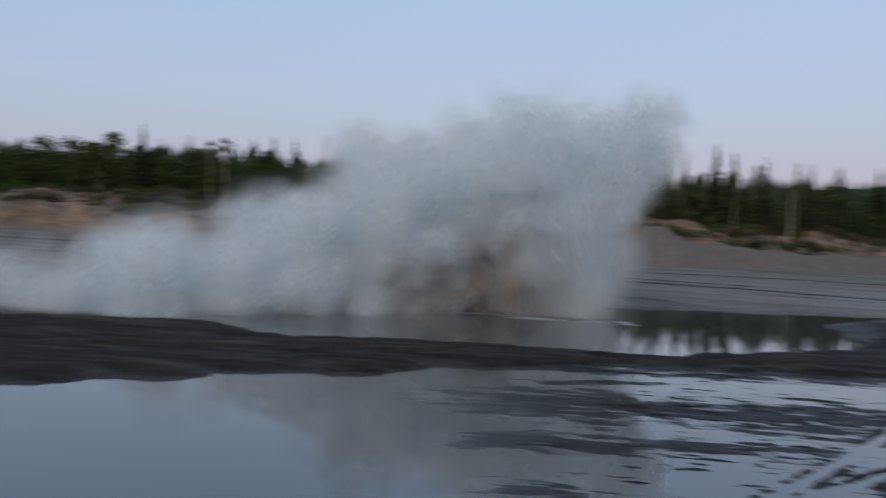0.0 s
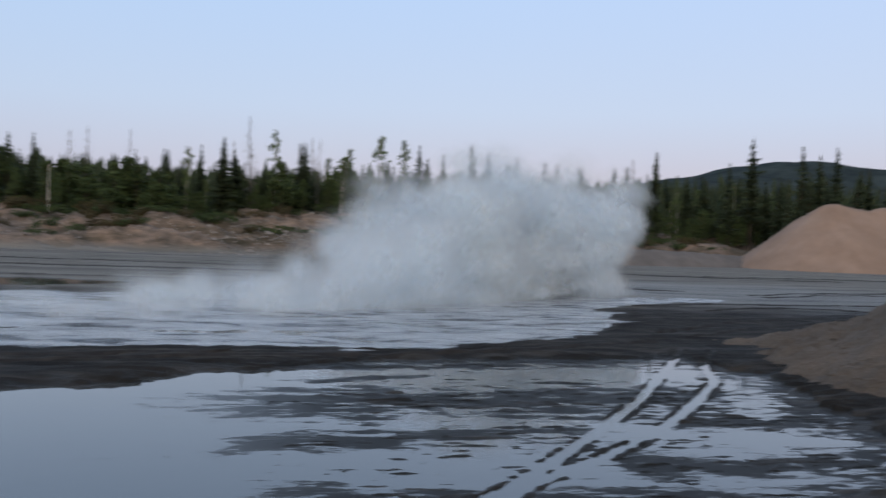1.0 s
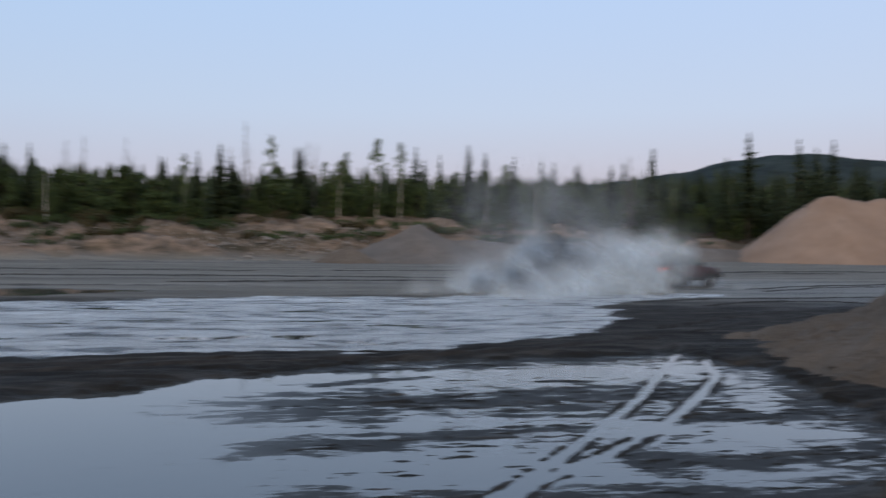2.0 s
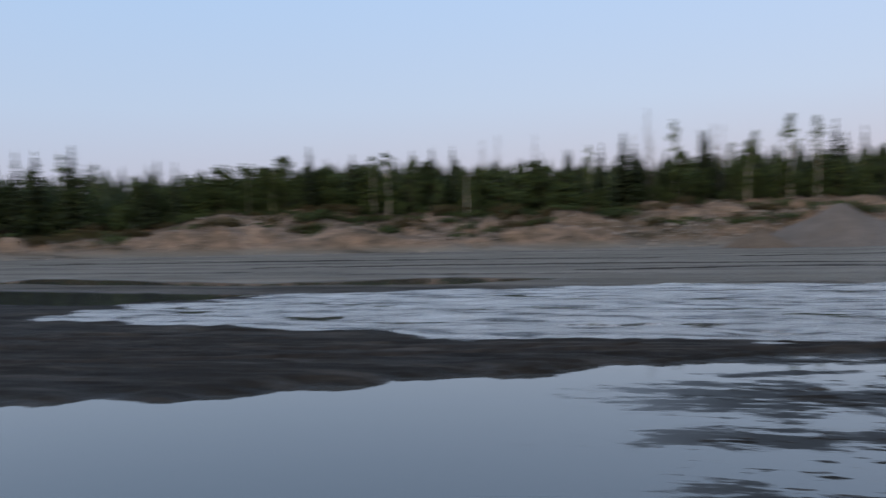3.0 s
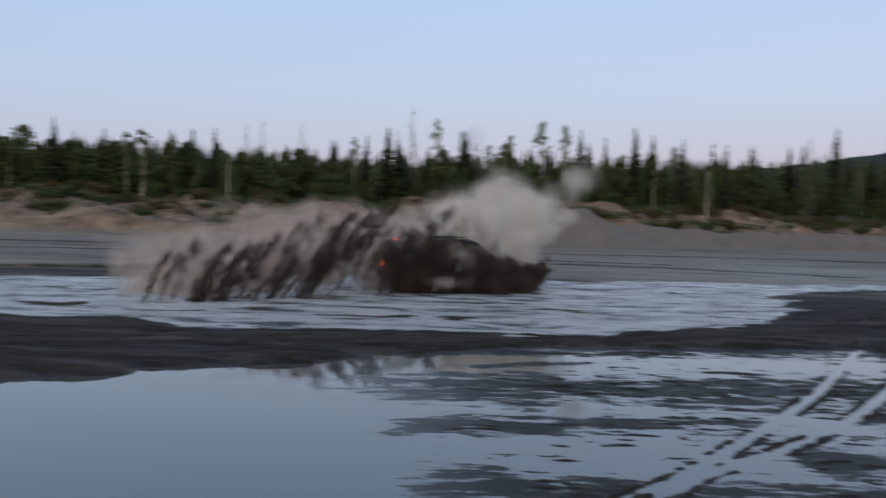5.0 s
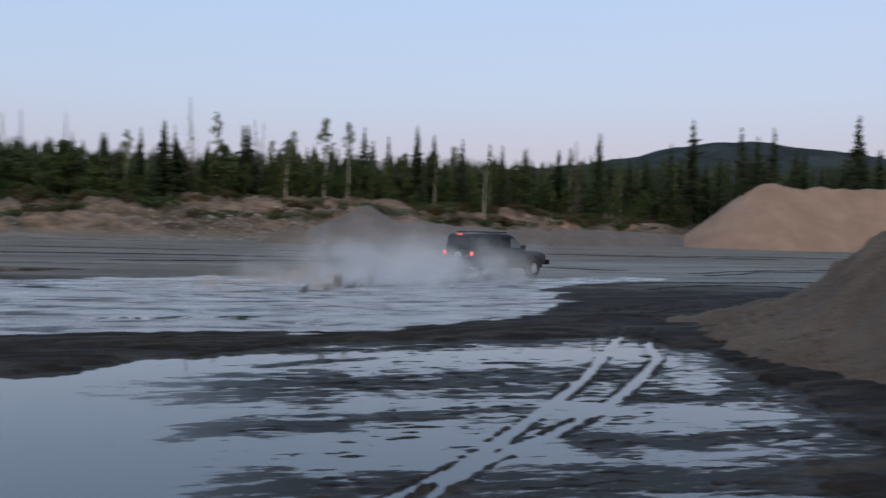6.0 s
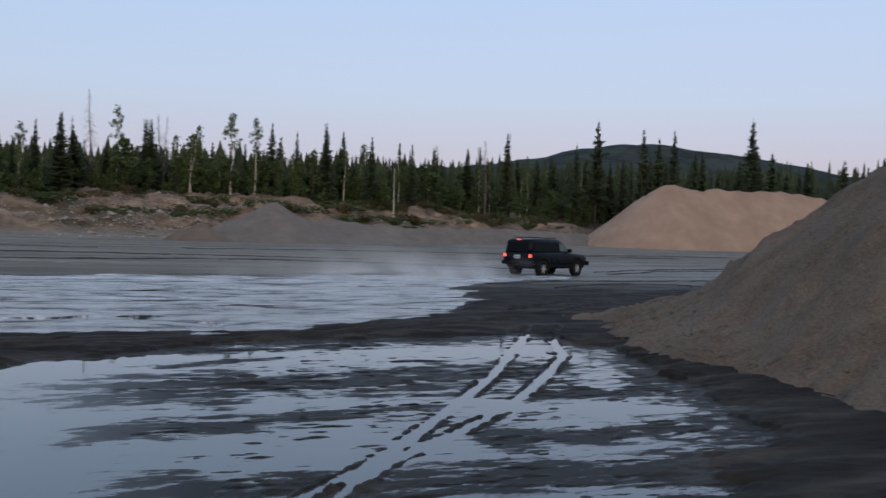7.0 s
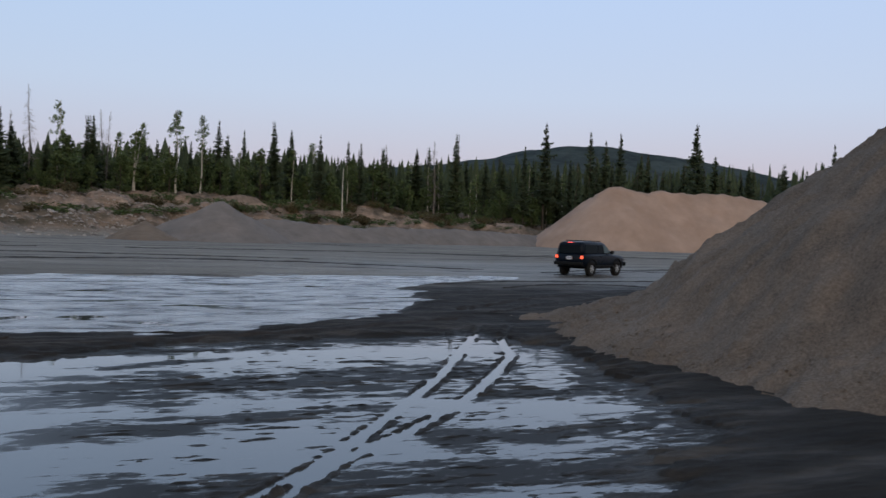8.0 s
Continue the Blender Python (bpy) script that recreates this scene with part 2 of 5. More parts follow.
plug(M_STONE, "Base Color", ramp(M_STONE, tex_noise(M_STONE, 1.0, 6, 0.6), [(0.3, (0.18, 0.15, 0.13)), (0.7, (0.45, 0.41, 0.37))]))


# ---- building tools ----
def mesh_from(name, verts, faces, mat, smooth_faces=True):
    me = bpy.data.meshes.new(name)
    me.from_pydata([tuple(v) for v in verts], [], [tuple(f) for f in faces])
    if mat:
        me.materials.append(mat)
    if smooth_faces:
        me.polygons.foreach_set("use_smooth", np.ones(len(me.polygons), bool))
    me.update()
    return me


def mesh_np(name, verts, faces, mat, smooth_faces=True):
    """A mesh from arrays; all faces have the same number of corners."""
    verts, faces = np.asarray(verts, np.float32), np.asarray(faces, np.int32)
    me = bpy.data.meshes.new(name)
    k = faces.shape[1]
    me.vertices.add(len(verts))
    me.vertices.foreach_set("co", verts.ravel())
    me.loops.add(faces.size)
    me.loops.foreach_set("vertex_index", faces.ravel())
    me.polygons.add(len(faces))
    me.polygons.foreach_set("loop_start", np.arange(0, faces.size, k, dtype=np.int32))
    me.polygons.foreach_set("use_smooth", np.full(len(faces), smooth_faces))
    me.materials.append(mat)
    me.update(calc_edges=True)
    me.validate()
    return me


def grid_faces(nx, ny):
    i = np.arange(nx * ny).reshape(ny, nx)
    return np.stack([i[:-1, :-1], i[:-1, 1:], i[1:, 1:], i[1:, :-1]], -1).reshape(-1, 4)


def child(name, me, parent, label=""):
    ob = new(name, me)
    ob.parent = parent
    return tagged(ob, label)


def part(name, bm, mat, parent, label="", smooth_faces=True):
    me = bpy.data.meshes.new(name)
    bm.to_mesh(me)
    bm.free()
    me.materials.append(mat)
    me.polygons.foreach_set("use_smooth", np.full(len(me.polygons), smooth_faces))
    return child(name, me, parent, label)


# ---- the ground: one sheet with two puddles, a flat and a bank ----
NEAR_POOL = [(-30, 5.0), (-16, 7.0), (-10, 8.2), (-7.8, 8.45), (-6.2, 9.2), (-5.1, 10.1), (-3.85, 11.0), (-2.2, 12.05), (-1.1, 12.85), (0.85, 14.0), (3.0, 14.6), (5.0, 14.5), (6.8, 15.2), (7.5, 12.9), (6.7, 10.0), (6.4, 8.8), (5.8, 7.4), (4.9, 6.7), (3.9, 5.6), (3.0, 4.6), (0, 3.0), (-12, 1.5), (-30, 0.5)]
SPLASH_POOL = [(-16.1, 17.6), (-13.0, 17.3), (-10.0, 17.0), (-6.7, 16.45), (-4.7, 15.35), (-2.3, 15.5), (0.0, 15.8), (2.3, 16.0), (3.5, 16.8), (5.15, 17.9), (6.7, 19.5), (8.4, 22.0), (9.2, 26.8), (12.0, 30.0), (16.0, 33.0), (13.8, 33.3), (8.8, 32.4), (2.5, 30.8), (-4.4, 29.9), (-9.7, 28.0), (-13.9, 24.5), (-15.9, 21.8)]
FAR_POOL = [(-34, 24), (-22, 22.0), (-17.6, 21.4), (-15.0, 24.6), (-12.5, 26.8), (-20, 27.4), (-34, 30)]
FAR_POOL_2 = [(-34, 32), (-19.2, 30.6), (-12, 30.6), (-8.9, 31.0), (-5.0, 35.4), (-10.7, 37.5), (-19.2, 33.6), (-34, 38)]
BANK = [(-300, 60), (-85, 70), (-63, 73), (-46, 78), (-28, 80.5), (-12.5, 85), (2.3, 90), (19, 93), (44, 106), (73, 118), (98, 129), (160, 160), (400, 260)]
TRACK_L = [(7.9, 17.2), (7.48, 16.25), (6.12, 13.85), (4.47, 10.94), (3.37, 9.24), (2.54, 8.04), (1.76, 6.92), (1.14, 6.28), (0.4, 5.3)]
TRACK_R = [(8.8, 17.4), (8.17, 16.21), (7.0, 14.3), (6.32, 12.5), (5.08, 10.62), (3.89, 8.98), (2.73, 7.76), (2.0, 7.12), (1.34, 6.23), (0.6, 5.2)]
RUT_WATER = [[(-12.6, 14.6), (-10.4, 15.05)], [(-10.2, 15.5), (-8.4, 15.9)], [(-15.9, 14.3), (-14.3, 14.55)], [(8.6, 19.6), (10.2, 20.6)], [(1.0, 15.1), (3.2, 15.4)]]
MUD_BARS = [((-0.2, 10.75), (4.9, 11.0), 0.75), ((-0.4, 8.5), (2.9, 9.1), 0.28), ((0.0, 6.6), (4.4, 6.3), 0.32), ((0.5, 13.6), (3.6, 13.9), 0.25), ((3.6, 12.25), (4.2, 12.2), 0.12), ((4.6, 9.6), (6.2, 9.6), 0.35), ((3.3, 7.6), (5.2, 7.7), 0.3), ((-9.0, 7.85), (-8.1, 7.9), 0.18), ((0.2, 12.2), (1.8, 12.8), 0.15)]


def bank_line(x):
    return np.interp(x, [p[0] for p in BANK], [p[1] for p in BANK])


def bank_top(x):
    return np.interp(x, [-110, -75, -60, -52, -32, -24, -10, 0, 6, 12, 20, 40, 60, 80, 140], [2.6, 2.6, 2.8, 4.2, 4.4, 3.4, 3.9, 4.7, 5.0, 4.6, 4.1, 4.4, 4.2, 3.4, 3.0])


def ground_height(x, y):
    x, y = np.asarray(x, float), np.asarray(y, float)
    n1 = fbm(x * 0.5, y * 1.2, 1, 4)
    n2 = fbm(x * 1.5, y * 4.0, 5, 4)
    n3 = fbm(x * 3.2, y * 15.0, 9, 4)
    n4 = fbm(x * 6.0, y * 11.0, 13, 3)
    z = 0.07 + 0.05 * n1 + 0.03 * n2 + 0.012 * n3
    z = z + 0.04 * smooth(40, 70, y)
    # long ruts along the strip between the pools
    z = z + 0.008 * np.sin((y - 0.18 * x) * 4.2 + 1.2 * n1) * smooth(0.3, 1.0, y - 9) * (1 - smooth(24, 34, y))
    z = z + 0.022 * np.abs(np.sin((y - 0.1 * x) * 9.0 + 2 * n1 + 1.0 * n2)) * smooth(8, 12, y) * (1 - smooth(34, 60, y))
    dn = polygon_distance(x, y, NEAR_POOL) + 0.5 * n2
    shallow = smooth(-2.6, 1.0, x)
    floor_near = -0.12 + shallow * (0.064 + 0.06 * n2 + 0.04 * n1 + 0.12 * n3)
    z = np.where(dn < 1.2, z + (floor_near - z) * (1 - smooth(-0.7, 0.8, dn)), z)
    for a, b, r in MUD_BARS:
        d = line_distance(x, y, [a, b]) / r + 1.5 * n2 + 0.5 * n1
        z = z + 0.4 * (0.035 + 0.04 * min(r / 0.4, 1.0) + 0.13 * n3 + 0.09 * n4) * (1 - smooth(0.0, 1.9, d))
    for line in (TRACK_L, TRACK_R):
        d = line_distance(x, y, line) + 0.03 * n2
        z = z + (0.25 + 0.75 * (1 - smooth(-0.2, 0.3, dn))) * (1 - smooth(15.6, 16.6, y)) * np.where(d < 0.6, -0.13 * (1 - smooth(0.045, 0.08, d)) + (0.06 + 0.1 * n1) * smooth(0.07, 0.095, d) * (1 - smooth(0.12, 0.18, d)), 0)
    z = np.where((dn < 0.2) & (z > 0), 0.3 * z, z)
    for poly, depth in ((SPLASH_POOL, 0.16), (FAR_POOL, 0.1), (FAR_POOL_2, 0.1)):
        d = polygon_distance(x, y, poly) + 0.35 * n2 + 0.2 * n1
        z = np.where(d < 1.5, z + (-depth - z) * (1 - smooth(-0.9, 0.7, d)), z)
    # slivers of water standing in ruts, and a shallow dip where the second vehicle turns off
    for line in RUT_WATER:
        d = line_distance(x, y, line) + 0.04 * n2
        z = z - 0.13 * (1 - smooth(0.04, 0.16, d))
    z = z - 0.2 * np.exp(-((x - 22) ** 2 + (y - 39) ** 2) / 90.0)
    # the bank and the forest floor behind it
    e = y - bank_line(x) + 5 * fbm(x * 0.06, y * 0.06, 21, 3)
    top = bank_top(x)
    lumps = fbm(x * 0.17, y * 0.3, 31, 6)
    rise = 0.55 * smooth(-1, 4, e) + 0.45 * smooth(6, 15, e)
    z = z + rise * (top - 0.2) + (lumps * 1.9 + 0.7 * fbm(x * 0.9, y * 0.9, 37, 3)) * smooth(-1, 3, e) * (1 - smooth(16, 26, e))
    z = z + 0.02 * np.clip(e - 30, 0, 200)
    # a raised footing for the viewer
    z = z + 0.42 * (1 - smooth(1.2, 3.2, np.hypot(x, y)))
    return z


def spaced(*runs):
    return np.unique(np.round(np.concatenate([np.arange(a, b, s) for a, b, s in runs]), 3))


far = [150, 200, 280, 400, 600, 900, 1400, 2200, 3500]
gx = np.concatenate([[-v for v in reversed(far)], spaced((-120, -22, 0.8), (-22, -12, 0.3), (-12, -3, 0.14), (-3, 8.6, 0.034), (8.6, 12, 0.12), (12, 24, 0.3), (24, 120, 0.8)), far])
gy = np.concatenate([[-3000, -800, -200, -60], spaced((-20, 4, 1.0), (4, 14.6, 0.034), (14.6, 19, 0.085), (19, 36, 0.2), (36, 70, 0.6), (70, 120, 0.5), (120, 170, 2.5)), [200, 280, 400, 600, 900, 1400, 2200, 3500]])
X, Y = np.meshgrid(gx, gy)
Z = ground_height(X.ravel(), Y.ravel())
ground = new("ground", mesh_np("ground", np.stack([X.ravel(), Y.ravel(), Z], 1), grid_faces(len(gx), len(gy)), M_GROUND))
tagged(ground, "dark wet mud flat with tyre ruts, dry grey gravel and a sandy bank", "ground", kind="structure")


def water_sheet(name, x0, x1, y0, y1, step, mat, label, z=0.0, waves=0.0, keep=None, only=None):
    xs, ys = np.arange(x0, x1 + step, step), np.arange(y0, y1 + step, step)
    a, b = np.meshgrid(xs, ys)
    a, b = a.ravel(), b.ravel()
    zz = np.full(a.shape, z)
    if waves:
        zz = zz + waves * (fbm(a * 0.9, b * 2.2, 41, 4) + 0.6 * np.sin(b * 1.7 + 0.35 * a + 3 * fbm(a * 0.3, b * 0.5, 47, 2)))
    f = grid_faces(len(xs), len(ys))
    if keep:
        d = polygon_distance(a, b, keep)
        f = f[(d[f] < 0.9).all(1)]
        if only:
            mid = a[f].mean(1) + 0.25 * (b[f].mean(1) - 26) + 0.6 * fbm(a[f].mean(1), b[f].mean(1), 51, 2)
            f = f[(mid >= only[0]) & (mid < only[1])]
        used = np.unique(f)
        back = np.zeros(len(a), np.int32)
        back[used] = np.arange(len(used))
        a, b, zz, f = a[used], b[used], zz[used], back[f]
    ob = new(name, mesh_np(name, np.stack([a, b, zz], 1), f, mat))
    return tagged(ob, label, "puddle", kind="structure")


NEAR_WATER = water_sheet("water_near", -30, 9, 0.5, 16, 0.075, M_POOL, "still shallow puddle mirroring the sky over dark mud", keep=NEAR_POOL)


def silt_field(x, y):
    """How much silt stands in the film of water: on the bars, less in the wheel tracks."""
    n2 = fbm(x * 1.2, y * 3.4, 105, 4)
    out = np.full(x.shape, 0.02)
    for a, b, r in MUD_BARS:
        out = np.maximum(out, 1 - smooth(-0.2, 2.6, line_distance(x, y, [a, b]) / r + 1.6 * n2))
    out = np.maximum(out, 0.75 * smooth(-1.5, 0.2, polygon_distance(x, y, NEAR_POOL) + 0.9 * n2) * smooth(2.0, 5.0, x))
    track = np.minimum(line_distance(x, y, TRACK_L), line_distance(x, y, TRACK_R))
    return out * smooth(0.03, 0.1, track) - 0.1 * (1 - smooth(0.03, 0.08, track))


_co = np.zeros(3 * len(NEAR_WATER.data.vertices), np.float32)
NEAR_WATER.data.vertices.foreach_get("co", _co)
NEAR_WATER.data.attributes.new("silt", "FLOAT", "POINT").data.foreach_set("value", silt_field(_co[0::3].astype(float), _co[1::3].astype(float)).astype(np.float32))
SPLASH_WATER = water_sheet("water_splash", -17, 17, 14.5, 34, 0.5, M_WATER, "shallow murky puddle across the mud flat", keep=SPLASH_POOL)
water_sheet("water_far", -34, -12, 21, 31, 0.5, M_WATER, "dark still puddle mirroring the forest", keep=FAR_POOL)
water_sheet("water_far_strip", -34, -4, 30, 39, 0.5, M_WATER, "thin dark still puddle on the gravel flat", keep=FAR_POOL_2)
water_sheet("water_ruts", -18, 12, 14, 21.5, 0.5, M_WATER, "slivers of rain water standing in wheel ruts", z=-0.012)
# the churned surface, in three stretches that well up as the first vehicle passes
CHURN = []
for lo, hi in ((-60, 2.0), (2.0, 6.0), (6.0, 60)):
    ob = water_sheet("churned_water", -17, 17, 14.5, 34, 0.14, M_CHURN, "churned milky puddle surface with foam, tyre waves and painted sky reflection", 0.0, 0.045, SPLASH_POOL, (lo, hi))
    ob["kind"] = "stuff"
    CHURN.append(ob)


# ---- tyre tracks pressed across the flat ----
M_TRACK = material("wet_track_mud", (0.03, 0.027, 0.025), 0.9, 0.15)
plug(M_TRACK, "Base Color", ramp(M_TRACK, tex_noise(M_TRACK, 4, 6, 0.7), [(0.3, (0.018, 0.016, 0.015)), (0.7, (0.06, 0.053, 0.048))]))


def tyre_track(points, width, seed):
    ctrl = [Vector((x, y, 0)) for x, y in points]
    ctrl = [ctrl[0] * 2 - ctrl[1]] + ctrl + [ctrl[-1] * 2 - ctrl[-2]]
    pts = []
    for i in range(1, len(ctrl) - 2):
        a, b, c, d = ctrl[i - 1:i + 3]
        for k in range(24):
            t = k / 24
            pts.append(0.5 * ((2 * b) + (c - a) * t + (2 * a - 5 * b + 4 * c - d) * t * t + (3 * b - a - 3 * c + d) * t ** 3))
    r = random.Random(seed)
    verts, faces = [], []
    for i, p in enumerate(pts):
        q = pts[min(i + 1, len(pts) - 1)] - pts[max(i - 1, 0)]
        n = Vector((-q.y, q.x, 0)).normalized()
        w = width * r.uniform(0.6, 1.2) * min(1.0, 0.2 + 0.12 * min(i, len(pts) - 1 - i))
        for s_, h in ((-0.5, -0.02), (-0.2, 0.022), (0.2, 0.018), (0.5, -0.02)):
            v = p + n * s_ * w
            verts.append((v.x, v.y, h + 0.012))
    verts = np.array(verts)
    verts[:, 2] += ground_height(verts[:, 0], verts[:, 1])
    for i in range(len(pts) - 1):
        for k in range(3):
            faces.append((4 * i + k, 4 * i + k + 1, 4 * i + k + 5, 4 * i + k + 4))
    ob = new("tyre_track", mesh_from("tyre_track", verts, faces, M_TRACK))
    return tagged(ob, "dark wet tyre track across the mud", "tyre track", "tyre tracks", "structure")


for i, (line, width) in enumerate([
    ([(-20, 10.6), (-10, 11.4), (-3, 13.6), (3, 15.1), (7.5, 17.2)], 0.3), ([(-20, 12.2), (-10, 12.9), (-4, 14.0), (-1, 14.7)], 0.35), ([(-16, 13.6), (-9, 14.4), (-5, 14.9)], 0.25),
    ([(8.6, 18.2), (12, 21), (18, 24), (26, 26)], 0.3), ([(8.2, 19.2), (12, 22.4), (19, 26), (28, 29)], 0.35), ([(13, 26.5), (16, 28.6), (19.5, 28.8), (21.5, 27)], 0.3), ([(11, 28), (16, 31), (23, 32.5), (30, 32)], 0.4),
    ([(22, 39), (28, 41.5), (36, 41)], 0.4), ([(22, 40.4), (28, 43), (36, 42.6)], 0.4), ([(-6, 41), (6, 43.5), (20, 42)], 0.5), ([(-26, 46), (-8, 48.5), (12, 47)], 0.5), ([(2, 58), (18, 61), (40, 58)], 0.8), ([(-50, 55), (-25, 58), (-2, 56)], 0.7), ([(30, 62), (44, 64), (60, 61)], 0.9)]):
    tyre_track(line, width, i)


# ---- heaps ----
def heap(name, cx, cy, reach, height_fn, mat, label, step):
    """A heap of loose material over the ground, from a height function of local x, y."""
    n = int(2 * reach / step) + 1
    a = np.linspace(-reach, reach, n)
    px, py = np.meshgrid(a, a)
    px, py = px.ravel(), py.ravel()
    h = height_fn(px, py)
    f = grid_faces(n, n)
    f = f[(h[f] > -0.35).all(1)]
    used = np.unique(f)
    back = np.zeros(n * n, np.int32)
    back[used] = np.arange(len(used))
    ob = new(name, mesh_np(name, np.stack([px[used], py[used], h[used]], 1), back[f], mat))
    ob.location = (cx, cy, 0)
    return tagged(ob, label, "mound")


def ridge(px, py, pts, slope):
    best = np.full(px.shape, -9.0)
    for (ax, ay, az), (bx, by, bz) in zip(pts, pts[1:]):
        ex, ey = bx - ax, by - ay
        k = np.clip(((px - ax) * ex + (py - ay) * ey) / (ex * ex + ey * ey), 0, 1)
        best = np.maximum(best, az + (bz - az) * k - slope * np.hypot(px - ax - k * ex, py - ay - k * ey))
    return best


def near_heap(px, py):
    r = np.hypot(px, py)
    h = 8.85 - 0.76 * r + 0.5 * fbm(px * 0.25, py * 0.25, 61, 3)
    h = np.maximum(h, 2.0 - 0.37 * np.hypot(px + 4.2, py - 5.4))
    # the side towards the puddle stands a little steeper at the foot
    h = h - 0.75 * smooth(2.5, -3.0, py) * (1 - smooth(0.5, 3.0, h))
    toe = np.where(h < 1.0, 1.0 - (1.0 - h) * 0.6, h)
    slump = 0.3 * fbm(px * 0.6, py * 1.1, 67, 4) + 0.16 * fbm(px * 2.2, py * 2.6, 71, 4)
    turn = np.arctan2(py, px)
    gully = fbm(turn * 9.0 + 0.4 * fbm(px * 0.5, py * 0.5, 73, 2), r * 0.22, 77, 4)
    rill = fbm(turn * 34.0 + 1.2 * fbm(px * 0.4, py * 0.4, 79, 2), r * 0.35, 87, 3)
    clods = np.clip(fbm(px * 3.5, py * 3.5, 89, 3) - 0.32, 0, 1)
    return toe - 0.25 + slump + (0.3 * gully + 0.16 * rill) * smooth(0.2, 1.6, toe) + 0.35 * clods


heap("gravel_mound", 19.0, 9.0, 15, near_heap, M_GRAVEL, "tall grey-brown gravel mound with slumped slopes beside the puddle", 0.11)


def sand_heap(px, py):
    h = ridge(px, py, [(-14.0, 1.5, 7.3), (-12.2, 0, 8.8), (-9.6, 0, 8.5), (-6.0, 0, 8.1), (-3.0, 0, 8.3), (3, -1, 8.4), (9, -2, 8.5), (15, -3, 7.4), (24, -5, 5.6)], 0.8)
    return h + 0.5 * fbm(px * 0.3, py * 0.3, 81, 4) + 0.12 * fbm(px * 1.6, py * 1.0, 83, 3)


heap("sand_mound", 77.5, 102.0, 34, sand_heap, M_SAND, "broad tan sand heap with rounded humps at the forest edge", 0.5)


def grey_heap(px, py):
    h = ridge(px, py, [(-7.4, 0.5, 0.6), (-3, 0.3, 2.2), (0, 0, 3.7), (0.6, 0, 3.75), (3, 0, 2.4)], 0.52)
    return h + 0.25 * fbm(px * 0.4, py * 0.4, 91, 3)


heap("stone_mound", 10.9, 84.0, 15, grey_heap, M_GREYPILE, "low grey cone of crushed stone on the gravel flat", 0.3)


def berm(px, py):
    h = ridge(px, py, [(-30, -11, 2.4), (-18, -7, 1.8), (0, 0, 2.0), (16, 6, 1.6), (30, 11, 1.2)], 0.5)
    return h + 0.35 * fbm(px * 0.2, py * 0.4, 95, 4)


def small_heap(px, py):
    return ridge(px, py, [(-1.2, 0, 1.0), (0.4, 0, 1.75), (1.2, 0.3, 1.3)], 0.55) + 0.2 * fbm(px * 0.6, py * 0.6, 93, 3)


heap("earth_mound", 3.9, 79.0, 5, small_heap, M_GRAVEL, "small brown heap of tipped earth beside the stone cone", 0.2)
heap("gravel_berm", 46.0, 102.0, 40, berm, M_GREYPILE, "long low grey gravel berm at the foot of the bank", 0.6)

# ---- far hill ----
hx, hy = np.meshgrid(np.linspace(-900, 1600, 160), np.linspace(0, 900, 40))
hx, hy = hx.ravel(), hy.ravel()
hprof = np.interp(hx, [-900, -500, -300, -60, 60, 190, 250, 310, 400, 500, 640, 800, 1000, 1600], [60, 78, 95, 122, 142, 170, 178, 178, 172, 160, 146, 132, 112, 70])
hz = hprof * np.sin(np.clip(hy / 900 * np.pi, 0, np.pi)) ** 0.7 + 9 * fbm(hx * 0.012, hy * 0.012, 101, 5) * (hprof / 150)
hill = new("hill", mesh_np("hill", np.stack([hx + 620, hy + 1050, hz - 6], 1), grid_faces(160, 40), M_HILL))
tagged(hill, "dark green forested hill far beyond the trees, blue haze in its colour", "hill", kind="structure")


# ---- trees ----
def tube(verts, faces, path, radii, sides=6):
    base = len(verts)
    for (px, py, pz), r in zip(path, radii):
        for k in range(sides):
            a = 2 * math.pi * k / sides
            verts.append((px + r * math.cos(a), py + r * math.sin(a), pz))
    for i in range(len(path) - 1):
        for k in range(sides):
            k2 = (k + 1) % sides
            faces.append((base + i * sides + k, base + i * sides + k2, base + (i + 1) * sides + k2, base + (i + 1) * sides + k))


def trunk_mesh(rng, height, radius, mat, lean=0.0, kinks=7, limbs=0, limb_len=1.0, limb_from=0.3):
    verts, faces, path, radii = [], [], [], []
    ox = oy = 0.0
    for i in range(kinks + 1):
        k = i / kinks
        path.append((ox + lean * height * k, oy, height * k - (0.35 if i == 0 else 0)))
        radii.append(max(radius * (1 - 0.93 * k), 0.045))
        ox += rng.uniform(-0.012, 0.012) * height
        oy += rng.uniform(-0.012, 0.012) * height
    tube(verts, faces, path, radii)
    for _ in range(limbs):
        k = rng.uniform(limb_from, 0.97)
        i = min(int(k * kinks), kinks - 1)
        s = k * kinks - i
        p = [path[i][c] + (path[i + 1][c] - path[i][c]) * s for c in range(3)]
        a, ln = rng.uniform(0, 6.283), limb_len * (1.1 - k) * rng.uniform(0.5, 1.2)
        dz = rng.uniform(-0.35, 0.2)
        q = [(p[0] + math.cos(a) * ln * u, p[1] + math.sin(a) * ln * u, p[2] + dz * ln * u - 0.15 * ln * u * u) for u in (0, 0.5, 1)]
        tube(verts, faces, q, [0.07 * (1.2 - k) + 0.02, 0.05, 0.03], 3)
    return mesh_from("trunk", verts, faces, mat)


